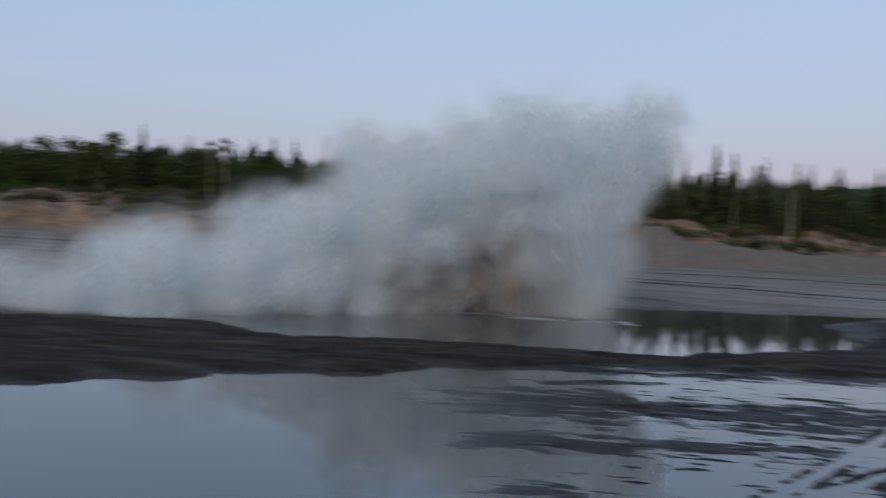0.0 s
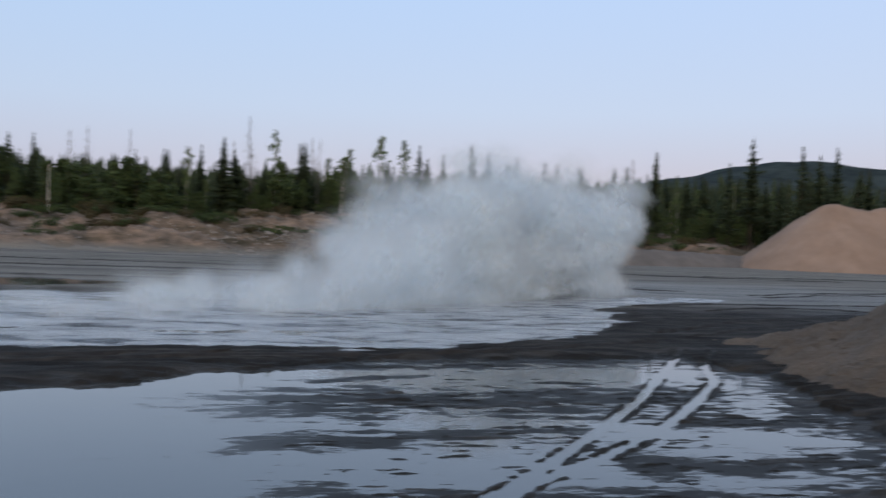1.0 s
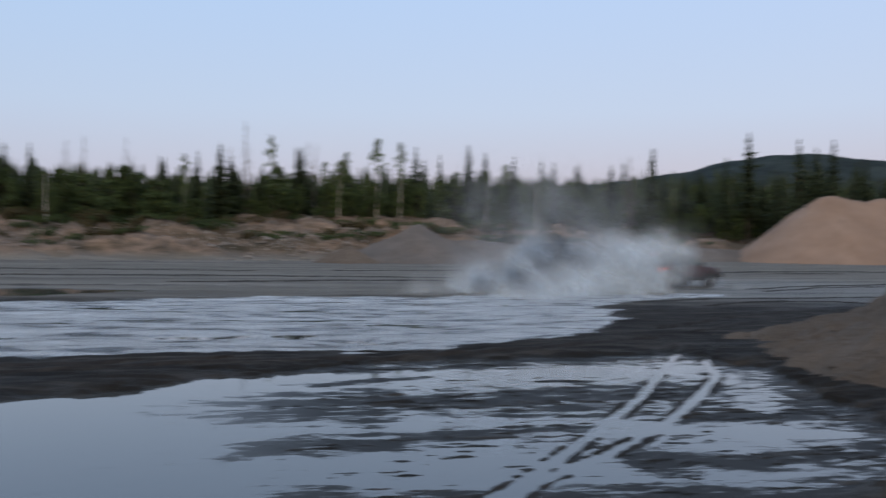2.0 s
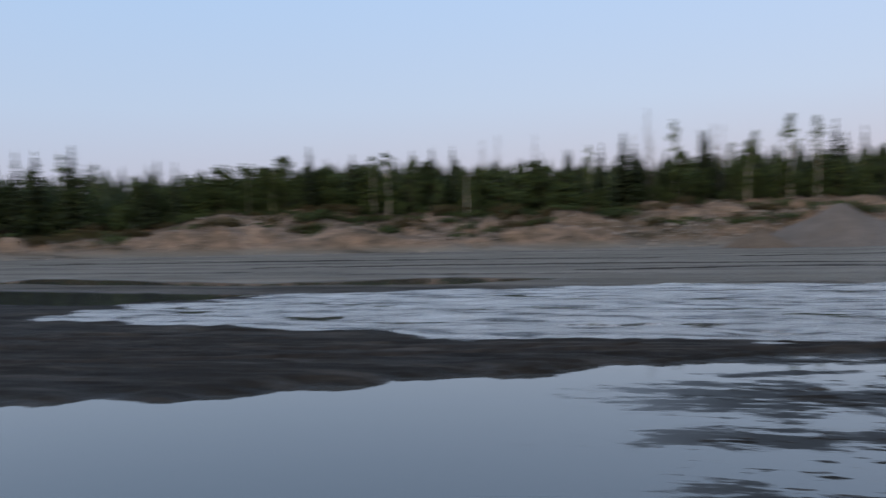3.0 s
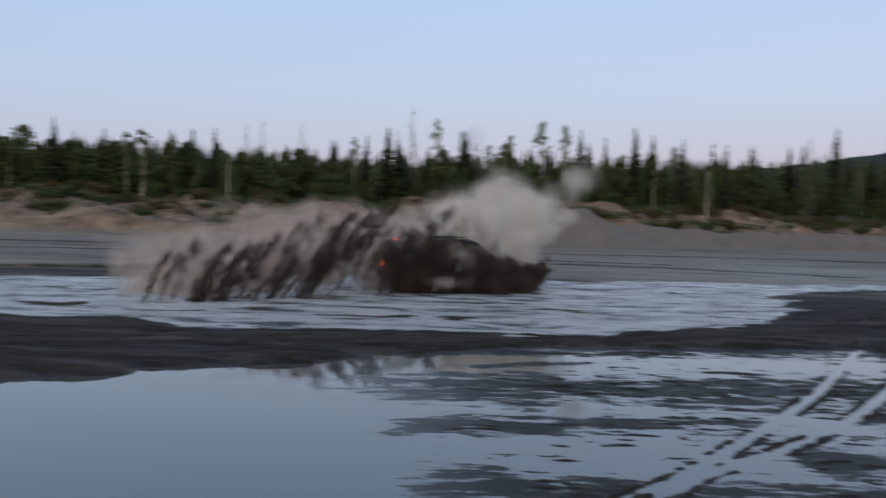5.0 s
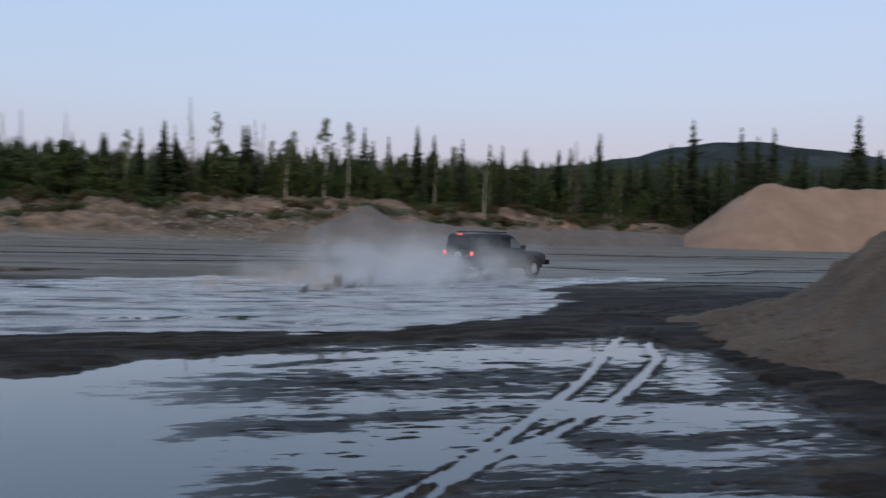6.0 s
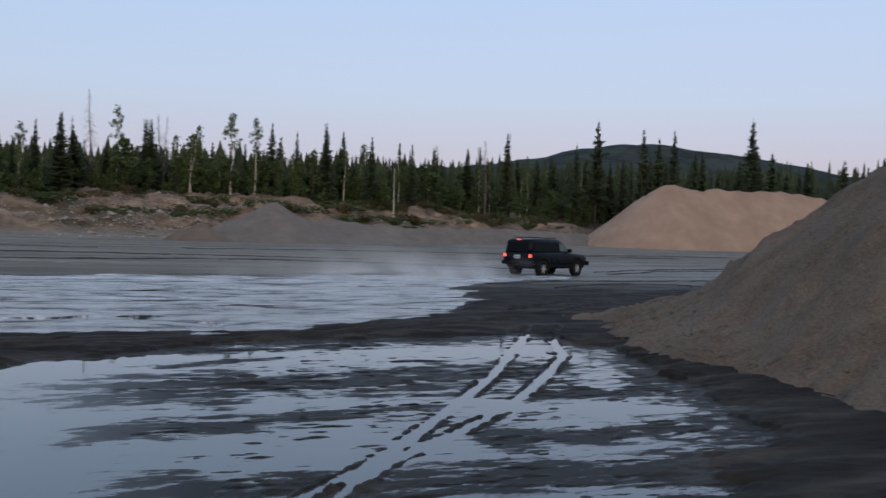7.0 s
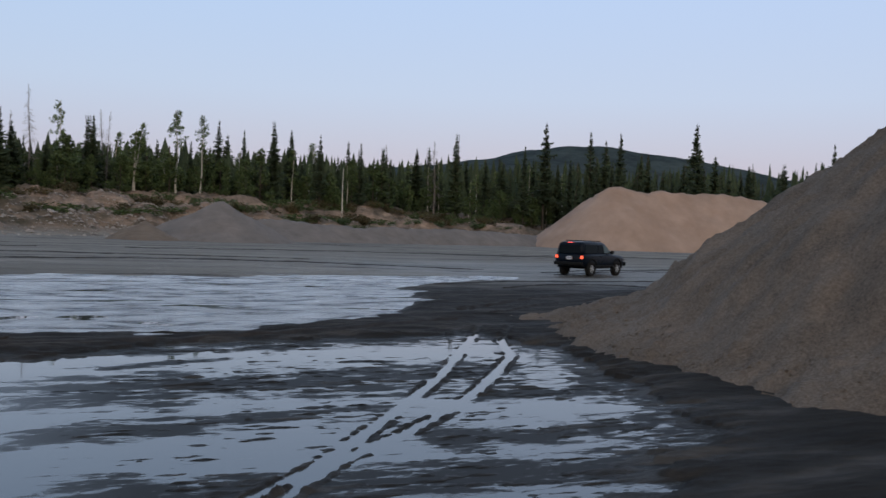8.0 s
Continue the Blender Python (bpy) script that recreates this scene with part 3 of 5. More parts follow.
def spruce_crown(rng, height, width, start, whorls, density=9, ragged=0.25, mat=None):
    """Whorls of drooping, feathered boughs that narrow to a spire."""
    verts, faces = [], []
    for w in range(whorls):
        k = w / (whorls - 1)
        z0 = height * (start + (1 - start) * k * 0.985)
        rad = width * ((1 - k) ** 0.85) * (0.55 + 0.45 * min(1, k * 6 + 0.35)) + 0.07
        rad *= rng.uniform(1 - ragged, 1 + ragged)
        n = max(4, int(density * (1 - 0.5 * k)))
        turn = rng.uniform(0, 6.28)
        for b in range(n):
            if rng.random() < 0.1:
                continue
            a = turn + 6.283 * b / n + rng.uniform(-0.25, 0.25)
            ln = rad * rng.uniform(0.6, 1.15)
            droop = rng.uniform(0.2, 0.55) * (1 - 0.6 * k)
            ca, sa = math.cos(a), math.sin(a)
            segs = 4
            jit = rng.uniform(-0.5, 0.5) * height * (1 - start) / whorls
            prev = None
            for s in range(segs + 1):
                u = s / segs
                r = ln * u
                zc = z0 + jit + 0.12 * rad - droop * r + 0.22 * ln * u * u + rng.uniform(-0.04, 0.04)
                half = (0.16 + 0.16 * ln) * (1 - u) ** 0.6 * rng.uniform(0.6, 1.25) + 0.02
                hang = half * rng.uniform(0.45, 0.9)
                cur = len(verts)
                verts.append((ca * r - sa * half, sa * r + ca * half, zc - hang))
                verts.append((ca * r, sa * r, zc + 0.03))
                verts.append((ca * r + sa * half, sa * r - ca * half, zc - hang))
                if prev is not None:
                    faces.append((prev, prev + 1, cur + 1, cur))
                    faces.append((prev + 1, prev + 2, cur + 2, cur + 1))
                    # hanging twigs
                    if rng.random() < 0.7:
                        t = len(verts)
                        side = rng.choice((-1, 1))
                        verts.append((ca * r - sa * half * 0.5 * side, sa * r + ca * half * 0.5 * side, zc - hang - rng.uniform(0.15, 0.4)))
                        faces.append((prev + 1, cur + 1, t))
                prev = cur
    tip = len(verts)
    verts += [(0.05, 0, height * 0.955), (-0.03, 0.05, height * 0.955), (-0.03, -0.05, height * 0.955), (0, 0, height * 1.03)]
    faces += [(tip, tip + 1, tip + 3), (tip + 1, tip + 2, tip + 3), (tip + 2, tip, tip + 3)]
    return mesh_from("crown", verts, faces, mat or M_SPRUCE, False)


def leaf_crown(rng, height, centres, n, size, mat):
    """Leaf sprays scattered in uneven clumps round the ends of limbs."""
    verts, faces = [], []
    for _ in range(n):
        cx, cy, cz, cr = rng.choice(centres)
        v = Vector((rng.gauss(0, 1), rng.gauss(0, 1), rng.gauss(0, 0.8)))
        v = v.normalized() * cr * rng.uniform(0.25, 1.0) ** 0.5
        p = Vector((cx, cy, cz)) + v
        ax = Vector((rng.uniform(-1, 1), rng.uniform(-1, 1), rng.uniform(-0.6, 0.6))).normalized()
        up = ax.cross(Vector((rng.uniform(-1, 1), rng.uniform(-1, 1), rng.uniform(-1, 1)))).normalized()
        s = size * rng.uniform(0.5, 1.4)
        i = len(verts)
        verts += [p - ax * s, p - up * s * 0.55 + ax * s * 0.1, p + ax * s, p + up * s * 0.6]
        faces.append((i, i + 1, i + 2, i + 3))
    return mesh_from("crown", verts, faces, mat, False)


def make_tree(name, label, category, group, trunk_me, crown_me):
    t = new(name)
    t.empty_display_size = 0.2
    child("trunk", trunk_me, t)
    if crown_me:
        child("crown", crown_me, t)
    return tagged(t, label, category, group)


rng = random.Random(11)
SPRUCES = []
for i, (w, st, ws, den, rag) in enumerate([(2.4, 0.10, 34, 11, 0.2), (1.9, 0.12, 36, 10, 0.28), (2.9, 0.08, 32, 12, 0.22), (1.6, 0.2, 32, 9, 0.35), (2.1, 0.28, 30, 9, 0.4), (1.45, 0.06, 36, 9, 0.25)]):
    SPRUCES.append(make_tree("spruce", "dark green pointed spruce in the forest edge", "spruce tree", "forest spruces",
                             trunk_mesh(rng, 12.0, 0.16, M_BARK, limbs=8, limb_len=1.2, limb_from=0.08), spruce_crown(rng, 12.0, w, st, ws, den, rag)))
BIRCHES = []
for i, (top, n, ln) in enumerate([(0.4, 1500, 0.0), (0.58, 1100, 0.02), (0.2, 2600, -0.03), (0.55, 1100, 0.12)]):
    cs = []
    for c in range(42):
        k = rng.uniform(top, 1.0)
        a, r = rng.uniform(0, 6.28), 2.7 * (1.04 - k) ** 0.6 * rng.uniform(0.15, 1.0)
        cs.append((ln * 12 * k + math.cos(a) * r, math.sin(a) * r, 12 * k - 0.3, rng.uniform(0.2, 0.55)))
    BIRCHES.append(make_tree("birch", "slender pale-barked birch with thin fresh green leaves", "birch tree", "forest birches",
                             trunk_mesh(rng, 12.0, 0.17, M_BIRCH, ln, 7, 14, 2.0, 0.4), leaf_crown(rng, 12.0, cs, n, 0.13, M_LEAF)))
ALDERS = []
for i in range(4):
    cs = []
    for c in range(16):
        k = rng.uniform(0.12, 1.0)
        a, r = rng.uniform(0, 6.28), (1.1 - k) * 1.7 * rng.uniform(0.2, 1.0)
        cs.append((math.cos(a) * r, math.sin(a) * r, 5 * k, rng.uniform(0.35, 0.75)))
    ALDERS.append(make_tree("alder", "young green alder sapling thick with leaves", "young tree", "forest edge saplings",
                            trunk_mesh(rng, 5.0, 0.06, M_BARK, 0, 6, 10, 1.2, 0.2), leaf_crown(rng, 5.0, cs, 900, 0.14, M_SHRUB)))
SNAGS = []
for i in range(3):
    SNAGS.append(make_tree("dead_spruce", "bare grey dead spruce with short broken twigs", "dead tree", "dead spruces",
                           trunk_mesh(rng, 14.0, 0.17, M_SNAG, 0, 9, 190, 2.3, 0.15), None))
POLE = make_tree("bare_snag", "bare white barkless tree trunk broken off at the top", "dead tree", "", trunk_mesh(rng, 6.0, 0.13, M_PALE, 0.01, 4), None)


def bank_dist(az):
    d = 90.0
    for _ in range(30):
        d += 0.6 * (float(bank_line(d * math.sin(radians(az)))) - d * math.cos(radians(az)))
    return d


def plant(proto, az, dist, top_el=None, height=None, wide=1.0, proto_h=12.0, turn=None):
    """A copy of a tree at a bearing and distance, as tall as its top's elevation says."""
    x, y = dist * math.sin(radians(az)), dist * math.cos(radians(az))
    gz = float(ground_height(np.array([x]), np.array([y]))[0]) - 0.1
    if height is None:
        height = EYE + dist * math.tan(radians(top_el)) - gz
    s = height / proto_h
    m = pose(x, y, gz, 0, 0, rng.uniform(0, 360) if turn is None else turn) @ Matrix.Diagonal((s * wide, s * wide, s, 1))
    return copy_thing(proto, m)


# the trees that stand out, by bearing, distance and height of the top
for az, d, el, kind, v, wide in [
    (-3.48, 108, 7.59, SNAGS, 0, 0.9), (-5.2, 104, 6.17, SPRUCES, 0, 1.0), (-1.99, 106, 6.81, BIRCHES, 0, 0.8), (0.39, 112, 6.45, SNAGS, 1, 1.0), (2.3, 106, 5.9, BIRCHES, 3, 1.0),
    (4.87, 107, 6.8, BIRCHES, 1, 1.0), (6.32, 106, 6.56, BIRCHES, 1, 0.8), (-0.34, 109, 6.05, SPRUCES, 1, 1.0), (7.37, 112, 6.28, SPRUCES, 3, 1.0), (8.96, 114, 5.78, SPRUCES, 5, 0.9),
    (10.86, 112, 6.46, SPRUCES, 1, 0.9), (11.95, 115, 5.95, SPRUCES, 0, 0.9), (13.81, 114, 5.76, SPRUCES, 3, 0.9), (16.46, 118, 5.35, SPRUCES, 5, 0.9), (17.94, 118, 5.16, SPRUCES, 1, 0.9),
    (21.37, 122, 5.74, SNAGS, 2, 1.1), (22.69, 118, 6.23, SPRUCES, 1, 0.9), (27.2, 122, 5.57, SPRUCES, 3, 0.9), (28.54, 120, 7.06, SPRUCES, 4, 0.9), (31.44, 126, 6.58, SPRUCES, 3, 1.0),
    (32.4, 126, 6.05, SPRUCES, 2, 0.8), (33.34, 128, 6.5, SPRUCES, 4, 0.7), (34.64, 132, 5.2, SPRUCES, 0, 0.9), (38.01, 135, 7.11, SPRUCES, 0, 0.9), (43.31, 150, 4.71, SPRUCES, 2, 0.9), (41.2, 150, 4.41, SPRUCES, 1, 0.9), (46.04, 150, 5.87, SPRUCES, 3, 0.9),
    (-4.5, 106, 5.42, SPRUCES, 2, 1.0), (-25.61, 103, 5.72, SPRUCES, 1, 0.9), (-13.23, 108, 6.3, SNAGS, 1, 0.8), (-10.88, 108, 6.28, SNAGS, 2, 0.8), (-20.57, 102, 5.45, BIRCHES, 2, 1.5), (-21.4, 103, 5.2, BIRCHES, 2, 1.3), (-17.61, 104, 5.57, SPRUCES, 4, 0.9), (-16.25, 104, 5.67, SPRUCES, 3, 0.9),
    (-40.0, 105, 5.72, SPRUCES, 0, 0.9), (-44.59, 106, 5.37, SPRUCES, 0, 0.9), (-45.59, 107, 5.28, SPRUCES, 1, 0.9), (-43.06, 106, 5.26, SPRUCES, 5, 1.0), (-42.0, 106, 5.34, SPRUCES, 2, 0.9), (-35.63, 106, 4.57, SPRUCES, 0, 1.0), (-34.06, 107, 4.75, SPRUCES, 5, 0.9), (-22.8, 104, 5.2, SPRUCES, 1, 1.0),
    (-8.58, 108, 5.15, SPRUCES, 0, 1.0), (-6.58, 108, 5.6, SPRUCES, 3, 0.9), (-0.04, 108, 6.1, SPRUCES, 1, 1.0), (0.71, 110, 6.39, SNAGS, 0, 0.8), (2.41, 106, 5.44, BIRCHES, 2, 1.2), (-18.8, 103, 5.1, BIRCHES, 0, 1.2), (-28.0, 105, 4.1, BIRCHES, 2, 1.1), (-49.8, 106, 4.2, BIRCHES, 2, 1.1),
]:
    plant(kind[v], az, max(d, bank_dist(az) + 15), el, None, wide, 14.0 if kind is SNAGS else 12.0, 0 if kind is BIRCHES and v == 3 else None)
plant(POLE, -15.36, 100, 3.86, None, 1.0, 6.0)
plant(POLE, 15.34, 112, 3.72, None, 0.7, 6.0)
plant(POLE, -48.85, 98, 3.61, None, 0.6, 6.0)

# the forest edge between them
for i in range(230):
    az = -58 + 116 * (i + rng.random()) / 230
    if 29.8 < az < 42.5:
        d = rng.uniform(134, 155)
    else:
        d = bank_dist(az) + rng.uniform(18, 40)
    el = rng.gauss(4.2, 0.55) - (0.65 if az < -26 else 0) - (0.5 if az > 40 else 0)
    plant(rng.choice(SPRUCES), az, d, min(el, 5.4), None, rng.uniform(0.8, 1.15))
for i in range(75):
    az = -58 + 96 * (i + rng.random()) / 75
    if 29.8 < az:
        continue
    plant(rng.choice(BIRCHES[:3]), az, bank_dist(az) + rng.uniform(16, 26), rng.gauss(3.9, 0.4), None, rng.uniform(0.7, 1.1))
for i in range(210):
    az = -58 + 87 * (i + rng.random()) / 210
    plant(rng.choice(ALDERS), az, bank_dist(az) + rng.uniform(15.5, 23), None, rng.uniform(2.4, 6.2) * (1.0 if az < -8 else 0.8), rng.uniform(0.8, 1.3), 5.0)
for i in range(110):
    az = rng.uniform(-58, -20) if i % 3 else rng.uniform(-20, 28)
    plant(rng.choice(ALDERS), az, bank_dist(az) + rng.uniform(15, 20), None, rng.uniform(3.5, 6.6), rng.uniform(0.9, 1.4), 5.0)
for p in SPRUCES + BIRCHES + ALDERS + SNAGS + [POLE]:
    p.matrix_basis = pose(rng.uniform(-60, 60), rng.uniform(150, 170), 4.5)


# the depth of the wood behind: many simple spruces as one mass
def wood(count, seed, az0=-60, az1=60, floor=4.0):
    r = random.Random(seed)
    verts, faces = [], []
    for _ in range(count):
        az = r.uniform(az0, az1)
        d = (bank_dist(az) + r.uniform(26, 95)) if -61 < az < 61 else r.uniform(95, 170)
        x, y = d * math.sin(radians(az)), d * math.cos(radians(az))
        h = (EYE - floor) + d * math.tan(radians(min(r.gauss(4.15, 0.35) - (0.55 if az < -26 else 0), 5.1)))
        w = r.uniform(1.2, 2.5)
        lv = 9
        for k in range(lv):
            u = k / lv
            z0, z1 = floor + h * (0.05 + 0.95 * u) - 0.5, floor + h * (0.05 + 0.95 * min(1, u + 0.24))
            rad = w * (1 - u) ** 0.9 * r.uniform(0.75, 1.2) + 0.12
            n = 9
            apex = len(verts)
            verts.append((x, y, z1))
            t = r.uniform(0, 6)
            for j in range(n):
                q = rad * (1.0 if j % 2 else 0.55) * r.uniform(0.8, 1.2)
                verts.append((x + q * math.cos(t + 6.283 * j / n), y + q * math.sin(t + 6.283 * j / n), z0 - r.uniform(0, 0.5)))
            for j in range(n):
                faces.append((apex, apex + 1 + j, apex + 1 + (j + 1) % n))
    return mesh_from("forest", verts, faces, M_SPRUCE, False)


# unseen trees added behind the viewer so the car sides reflect something dark
unseen_wood = tagged(new("forest_behind", wood(650, 6, 75, 285, 0.3)), "unseen dark spruces added behind the viewer to darken reflections", "forest", kind="stuff")
forest = tagged(new("forest", wood(1500, 5)), "dense dark spruce forest behind the gravel pit", "forest", kind="stuff")


# ---- low growth and rubble on the bank ----
SHRUBS = []
for i in range(4):
    cs = [(rng.gauss(0, 0.75), rng.gauss(0, 0.5), rng.uniform(0.1, 0.75), rng.uniform(0.25, 0.45)) for _ in range(13)]
    sh = leaf_crown(rng, 1.0, cs, 700, 0.09, M_DRYSHRUB if i % 2 else M_SHRUB)
    sh.name = "shrub"
    SHRUBS.append(tagged(new("shrub", sh), "low brown-green shrub on the sandy bank", "shrub", "bank shrubs"))
for i in range(230):
    az = -56 + 90 * rng.random()
    x0 = 92 * math.sin(radians(az))
    e = rng.choice((rng.uniform(3, 7), rng.uniform(7, 15), rng.uniform(9, 14)))
    x, y = x0 * (1 + 0.004 * max(0, az)), 0.0
    y = float(bank_line(x)) + e
    gz = float(ground_height(np.array([x]), np.array([y]))[0])
    sc = rng.uniform(0.6, 1.5)
    copy_thing(rng.choice(SHRUBS), pose(x, y, gz - 0.05, 0, 0, rng.uniform(0, 360)) @ Matrix.Diagonal((sc * rng.uniform(1, 1.8), sc, sc * rng.uniform(0.6, 1.0), 1)))
for p in SHRUBS:
    x, y = rng.uniform(-40, 40), 118.0
    p.matrix_basis = pose(x, y, float(ground_height(np.array([x]), np.array([y]))[0]))
rub_v, rub_f = [], []
for i in range(4200):
    x = rng.uniform(-95, 40) if i % 3 else rng.gauss(2, 7)
    y = float(bank_line(x)) + rng.gauss(5, 4)
    gz = float(ground_height(np.array([x]), np.array([y]))[0])
    r = rng.uniform(0.05, 0.2) * (2.2 if rng.random() < 0.07 else 1)
    b = len(rub_v)
    for dx, dy, dz in ((1, 0, 0), (0, 1, 0), (-1, 0, 0), (0, -1, 0), (0, 0, 1), (0, 0, -1)):
        q = r * rng.uniform(0.6, 1.2)
        rub_v.append((x + dx * q, y + dy * q, gz + dz * q * 0.7))
    rub_f += [(b, b + 1, b + 4), (b + 1, b + 2, b + 4), (b + 2, b + 3, b + 4), (b + 3, b, b + 4), (b + 1, b, b + 5), (b + 2, b + 1, b + 5), (b + 3, b + 2, b + 5), (b, b + 3, b + 5)]
tagged(new("rubble", mesh_from("rubble", rub_v, rub_f, M_STONE, False)), "pale stones and rubble strewn over the sandy bank", "rubble", kind="stuff")

# gravel that has rolled to the foot of the near mound
foot_v, foot_f = [], []
foot_gen = np.random.default_rng(23)
fa = foot_gen.uniform(radians(125), radians(262), 11000)
fd = 12.2 - np.abs(foot_gen.normal(0, 1.3, 11000))
fx, fy = fd * np.cos(fa), fd * np.sin(fa)
for x, y, gz in zip(fx + 19.0, fy + 9.0, near_heap(fx, fy)):
    if gz < 0.03 or gz > 2.2:
        continue
    r = rng.uniform(0.008, 0.026) * (1.9 if rng.random() < 0.05 else 1)
    b = len(foot_v)
    for dx, dy, dz in ((1, 0, 0), (0, 1, 0), (-1, 0, 0), (0, -1, 0), (0, 0, 1), (0, 0, -1)):
        q = r * rng.uniform(0.6, 1.2)
        foot_v.append((x + dx * q, y + dy * q, gz + dz * q * 0.7))
    foot_f += [(b, b + 1, b + 4), (b + 1, b + 2, b + 4), (b + 2, b + 3, b + 4), (b + 3, b, b + 4), (b + 1, b, b + 5), (b + 2, b + 1, b + 5), (b + 3, b + 2, b + 5), (b, b + 3, b + 5)]
tagged(new("loose_gravel", mesh_from("loose_gravel", foot_v, foot_f, M_GRAVEL, False)), "loose grey-brown gravel at the foot of the mound", "gravel", kind="stuff")


# ---- vehicles ----
def glass_mat(name, tint):
    return material(name, tint, 0.12, 0.02)


M_NAVY = material("navy_car_paint", (0.004, 0.008, 0.016), 0.28, 0.12)
M_RED = material("dark_red_car_paint", (0.045, 0.005, 0.008), 0.3, 0.15)
for _m in (M_NAVY, M_RED):
    _c = tuple(_m.node_tree.nodes["Principled BSDF"].inputs["Base Color"].default_value)[:3]
    plug(_m, "Base Color", mixed(_m, ramp(_m, tex_noise(_m, 1.6, 8, 0.7), [(0.5, (0, 0, 0)), (0.8, (0.3, 0.3, 0.3))]), _c, (0.025, 0.022, 0.02)))
    plug(_m, "Roughness", ranged(_m, tex_noise(_m, 3, 6), 0.3, 0.7, 0.22, 0.5))
M_GLASS = glass_mat("tinted_window", (0.010, 0.014, 0.018))
# opaque panes; the bright sky seen through the glass is put into the colour
M_SKYPANE = glass_mat("sky_toned_window", (0.12, 0.16, 0.175))
M_RUBBER = material("tyre_rubber", (0.018, 0.017, 0.017), 0.9, 0.2)
M_RIM = material("alloy_wheel", (0.5, 0.52, 0.55), 0.4, 0.5, 0.3)
M_TRIM = material("black_plastic", (0.01, 0.01, 0.01), 0.7, 0.12)
M_HUB = material("dark_rim_disc", (0.012, 0.012, 0.012), 0.7, 0.15)
M_CHROME = material("worn_chrome", (0.45, 0.45, 0.45), 0.3, 0.5, 0.9)
M_PLATE = material("plate_white", (0.65, 0.65, 0.66), 0.5)
M_INK = material("plate_bars", (0.08, 0.09, 0.2), 0.6)
M_WHITE = material("dull_white_paint", (0.6, 0.6, 0.6), 0.5)


def glow(name, colour, power):
    m = material(name, colour, 0.4)
    b = m.node_tree.nodes["Principled BSDF"]
    b.inputs["Emission Color"].default_value, b.inputs["Emission Strength"].default_value = (*colour, 1), power
    return m


M_BRAKE = glow("brake_light", (1.0, 0.08, 0.06), 1.6)
M_AMBER = glow("tail_light", (1.0, 0.11, 0.05), 1.7)
M_LENS = material("headlamp_lens", (0.4, 0.42, 0.43), 0.1)


def box(w, d, h, x=0, y=0, z=0, bevel=0.02, taper=None):
    bm = bmesh.new()
    bmesh.ops.create_cube(bm, size=1)
    for v in bm.verts:
        v.co = Vector((v.co.x * w, v.co.y * d, v.co.z * h))
        if taper and v.co.z > 0:
            v.co.x *= taper[0]
            v.co.y *= taper[1]
    if bevel:
        bmesh.ops.bevel(bm, geom=bm.edges[:], offset=bevel, segments=2, affect="EDGES", profile=0.6)
    bmesh.ops.translate(bm, vec=(x, y, z), verts=bm.verts)
    return bm


def loft(stations):
    """A closed body lofted from cross-sections along x: (x, [(y, z), ...] right half from bottom to top)."""
    bm = bmesh.new()
    rings = []
    for x, half in stations:
        ring = [bm.verts.new((x, -y, z)) for y, z in half] + [bm.verts.new((x, y, z)) for y, z in reversed(half)]
        rings.append(ring)
    for a, b in zip(rings, rings[1:]):
        n = len(a)
        for i in range(n):
            bm.faces.new((a[i], a[(i + 1) % n], b[(i + 1) % n], b[i]))
    bm.faces.new(list(reversed(rings[0])))
    bm.faces.new(rings[-1])
    bmesh.ops.recalc_face_normals(bm, faces=bm.faces)
    return bm


def lower_section(w, z0, z1, belly):
    return [(w * 0.82, belly), (w * 0.97, z0), (w, z0 + 0.18), (w, z1 - 0.12), (w * 0.965, z1 - 0.02), (w * 0.9, z1)]


def panel(pts, thick, axis):
    """A pane from a flat outline, given thickness along an axis."""
    bm = bmesh.new()
    a = [bm.verts.new(p) for p in pts]
    off = Vector([thick if i == axis else 0 for i in range(3)])
    b = [bm.verts.new(Vector(p) + off) for p in pts]
    n = len(a)
    bm.faces.new(a)
    bm.faces.new(list(reversed(b)))
    for i in range(n):
        bm.faces.new((a[i], b[i], b[(i + 1) % n], a[(i + 1) % n]))
    bmesh.ops.recalc_face_normals(bm, faces=bm.faces)
    return bm


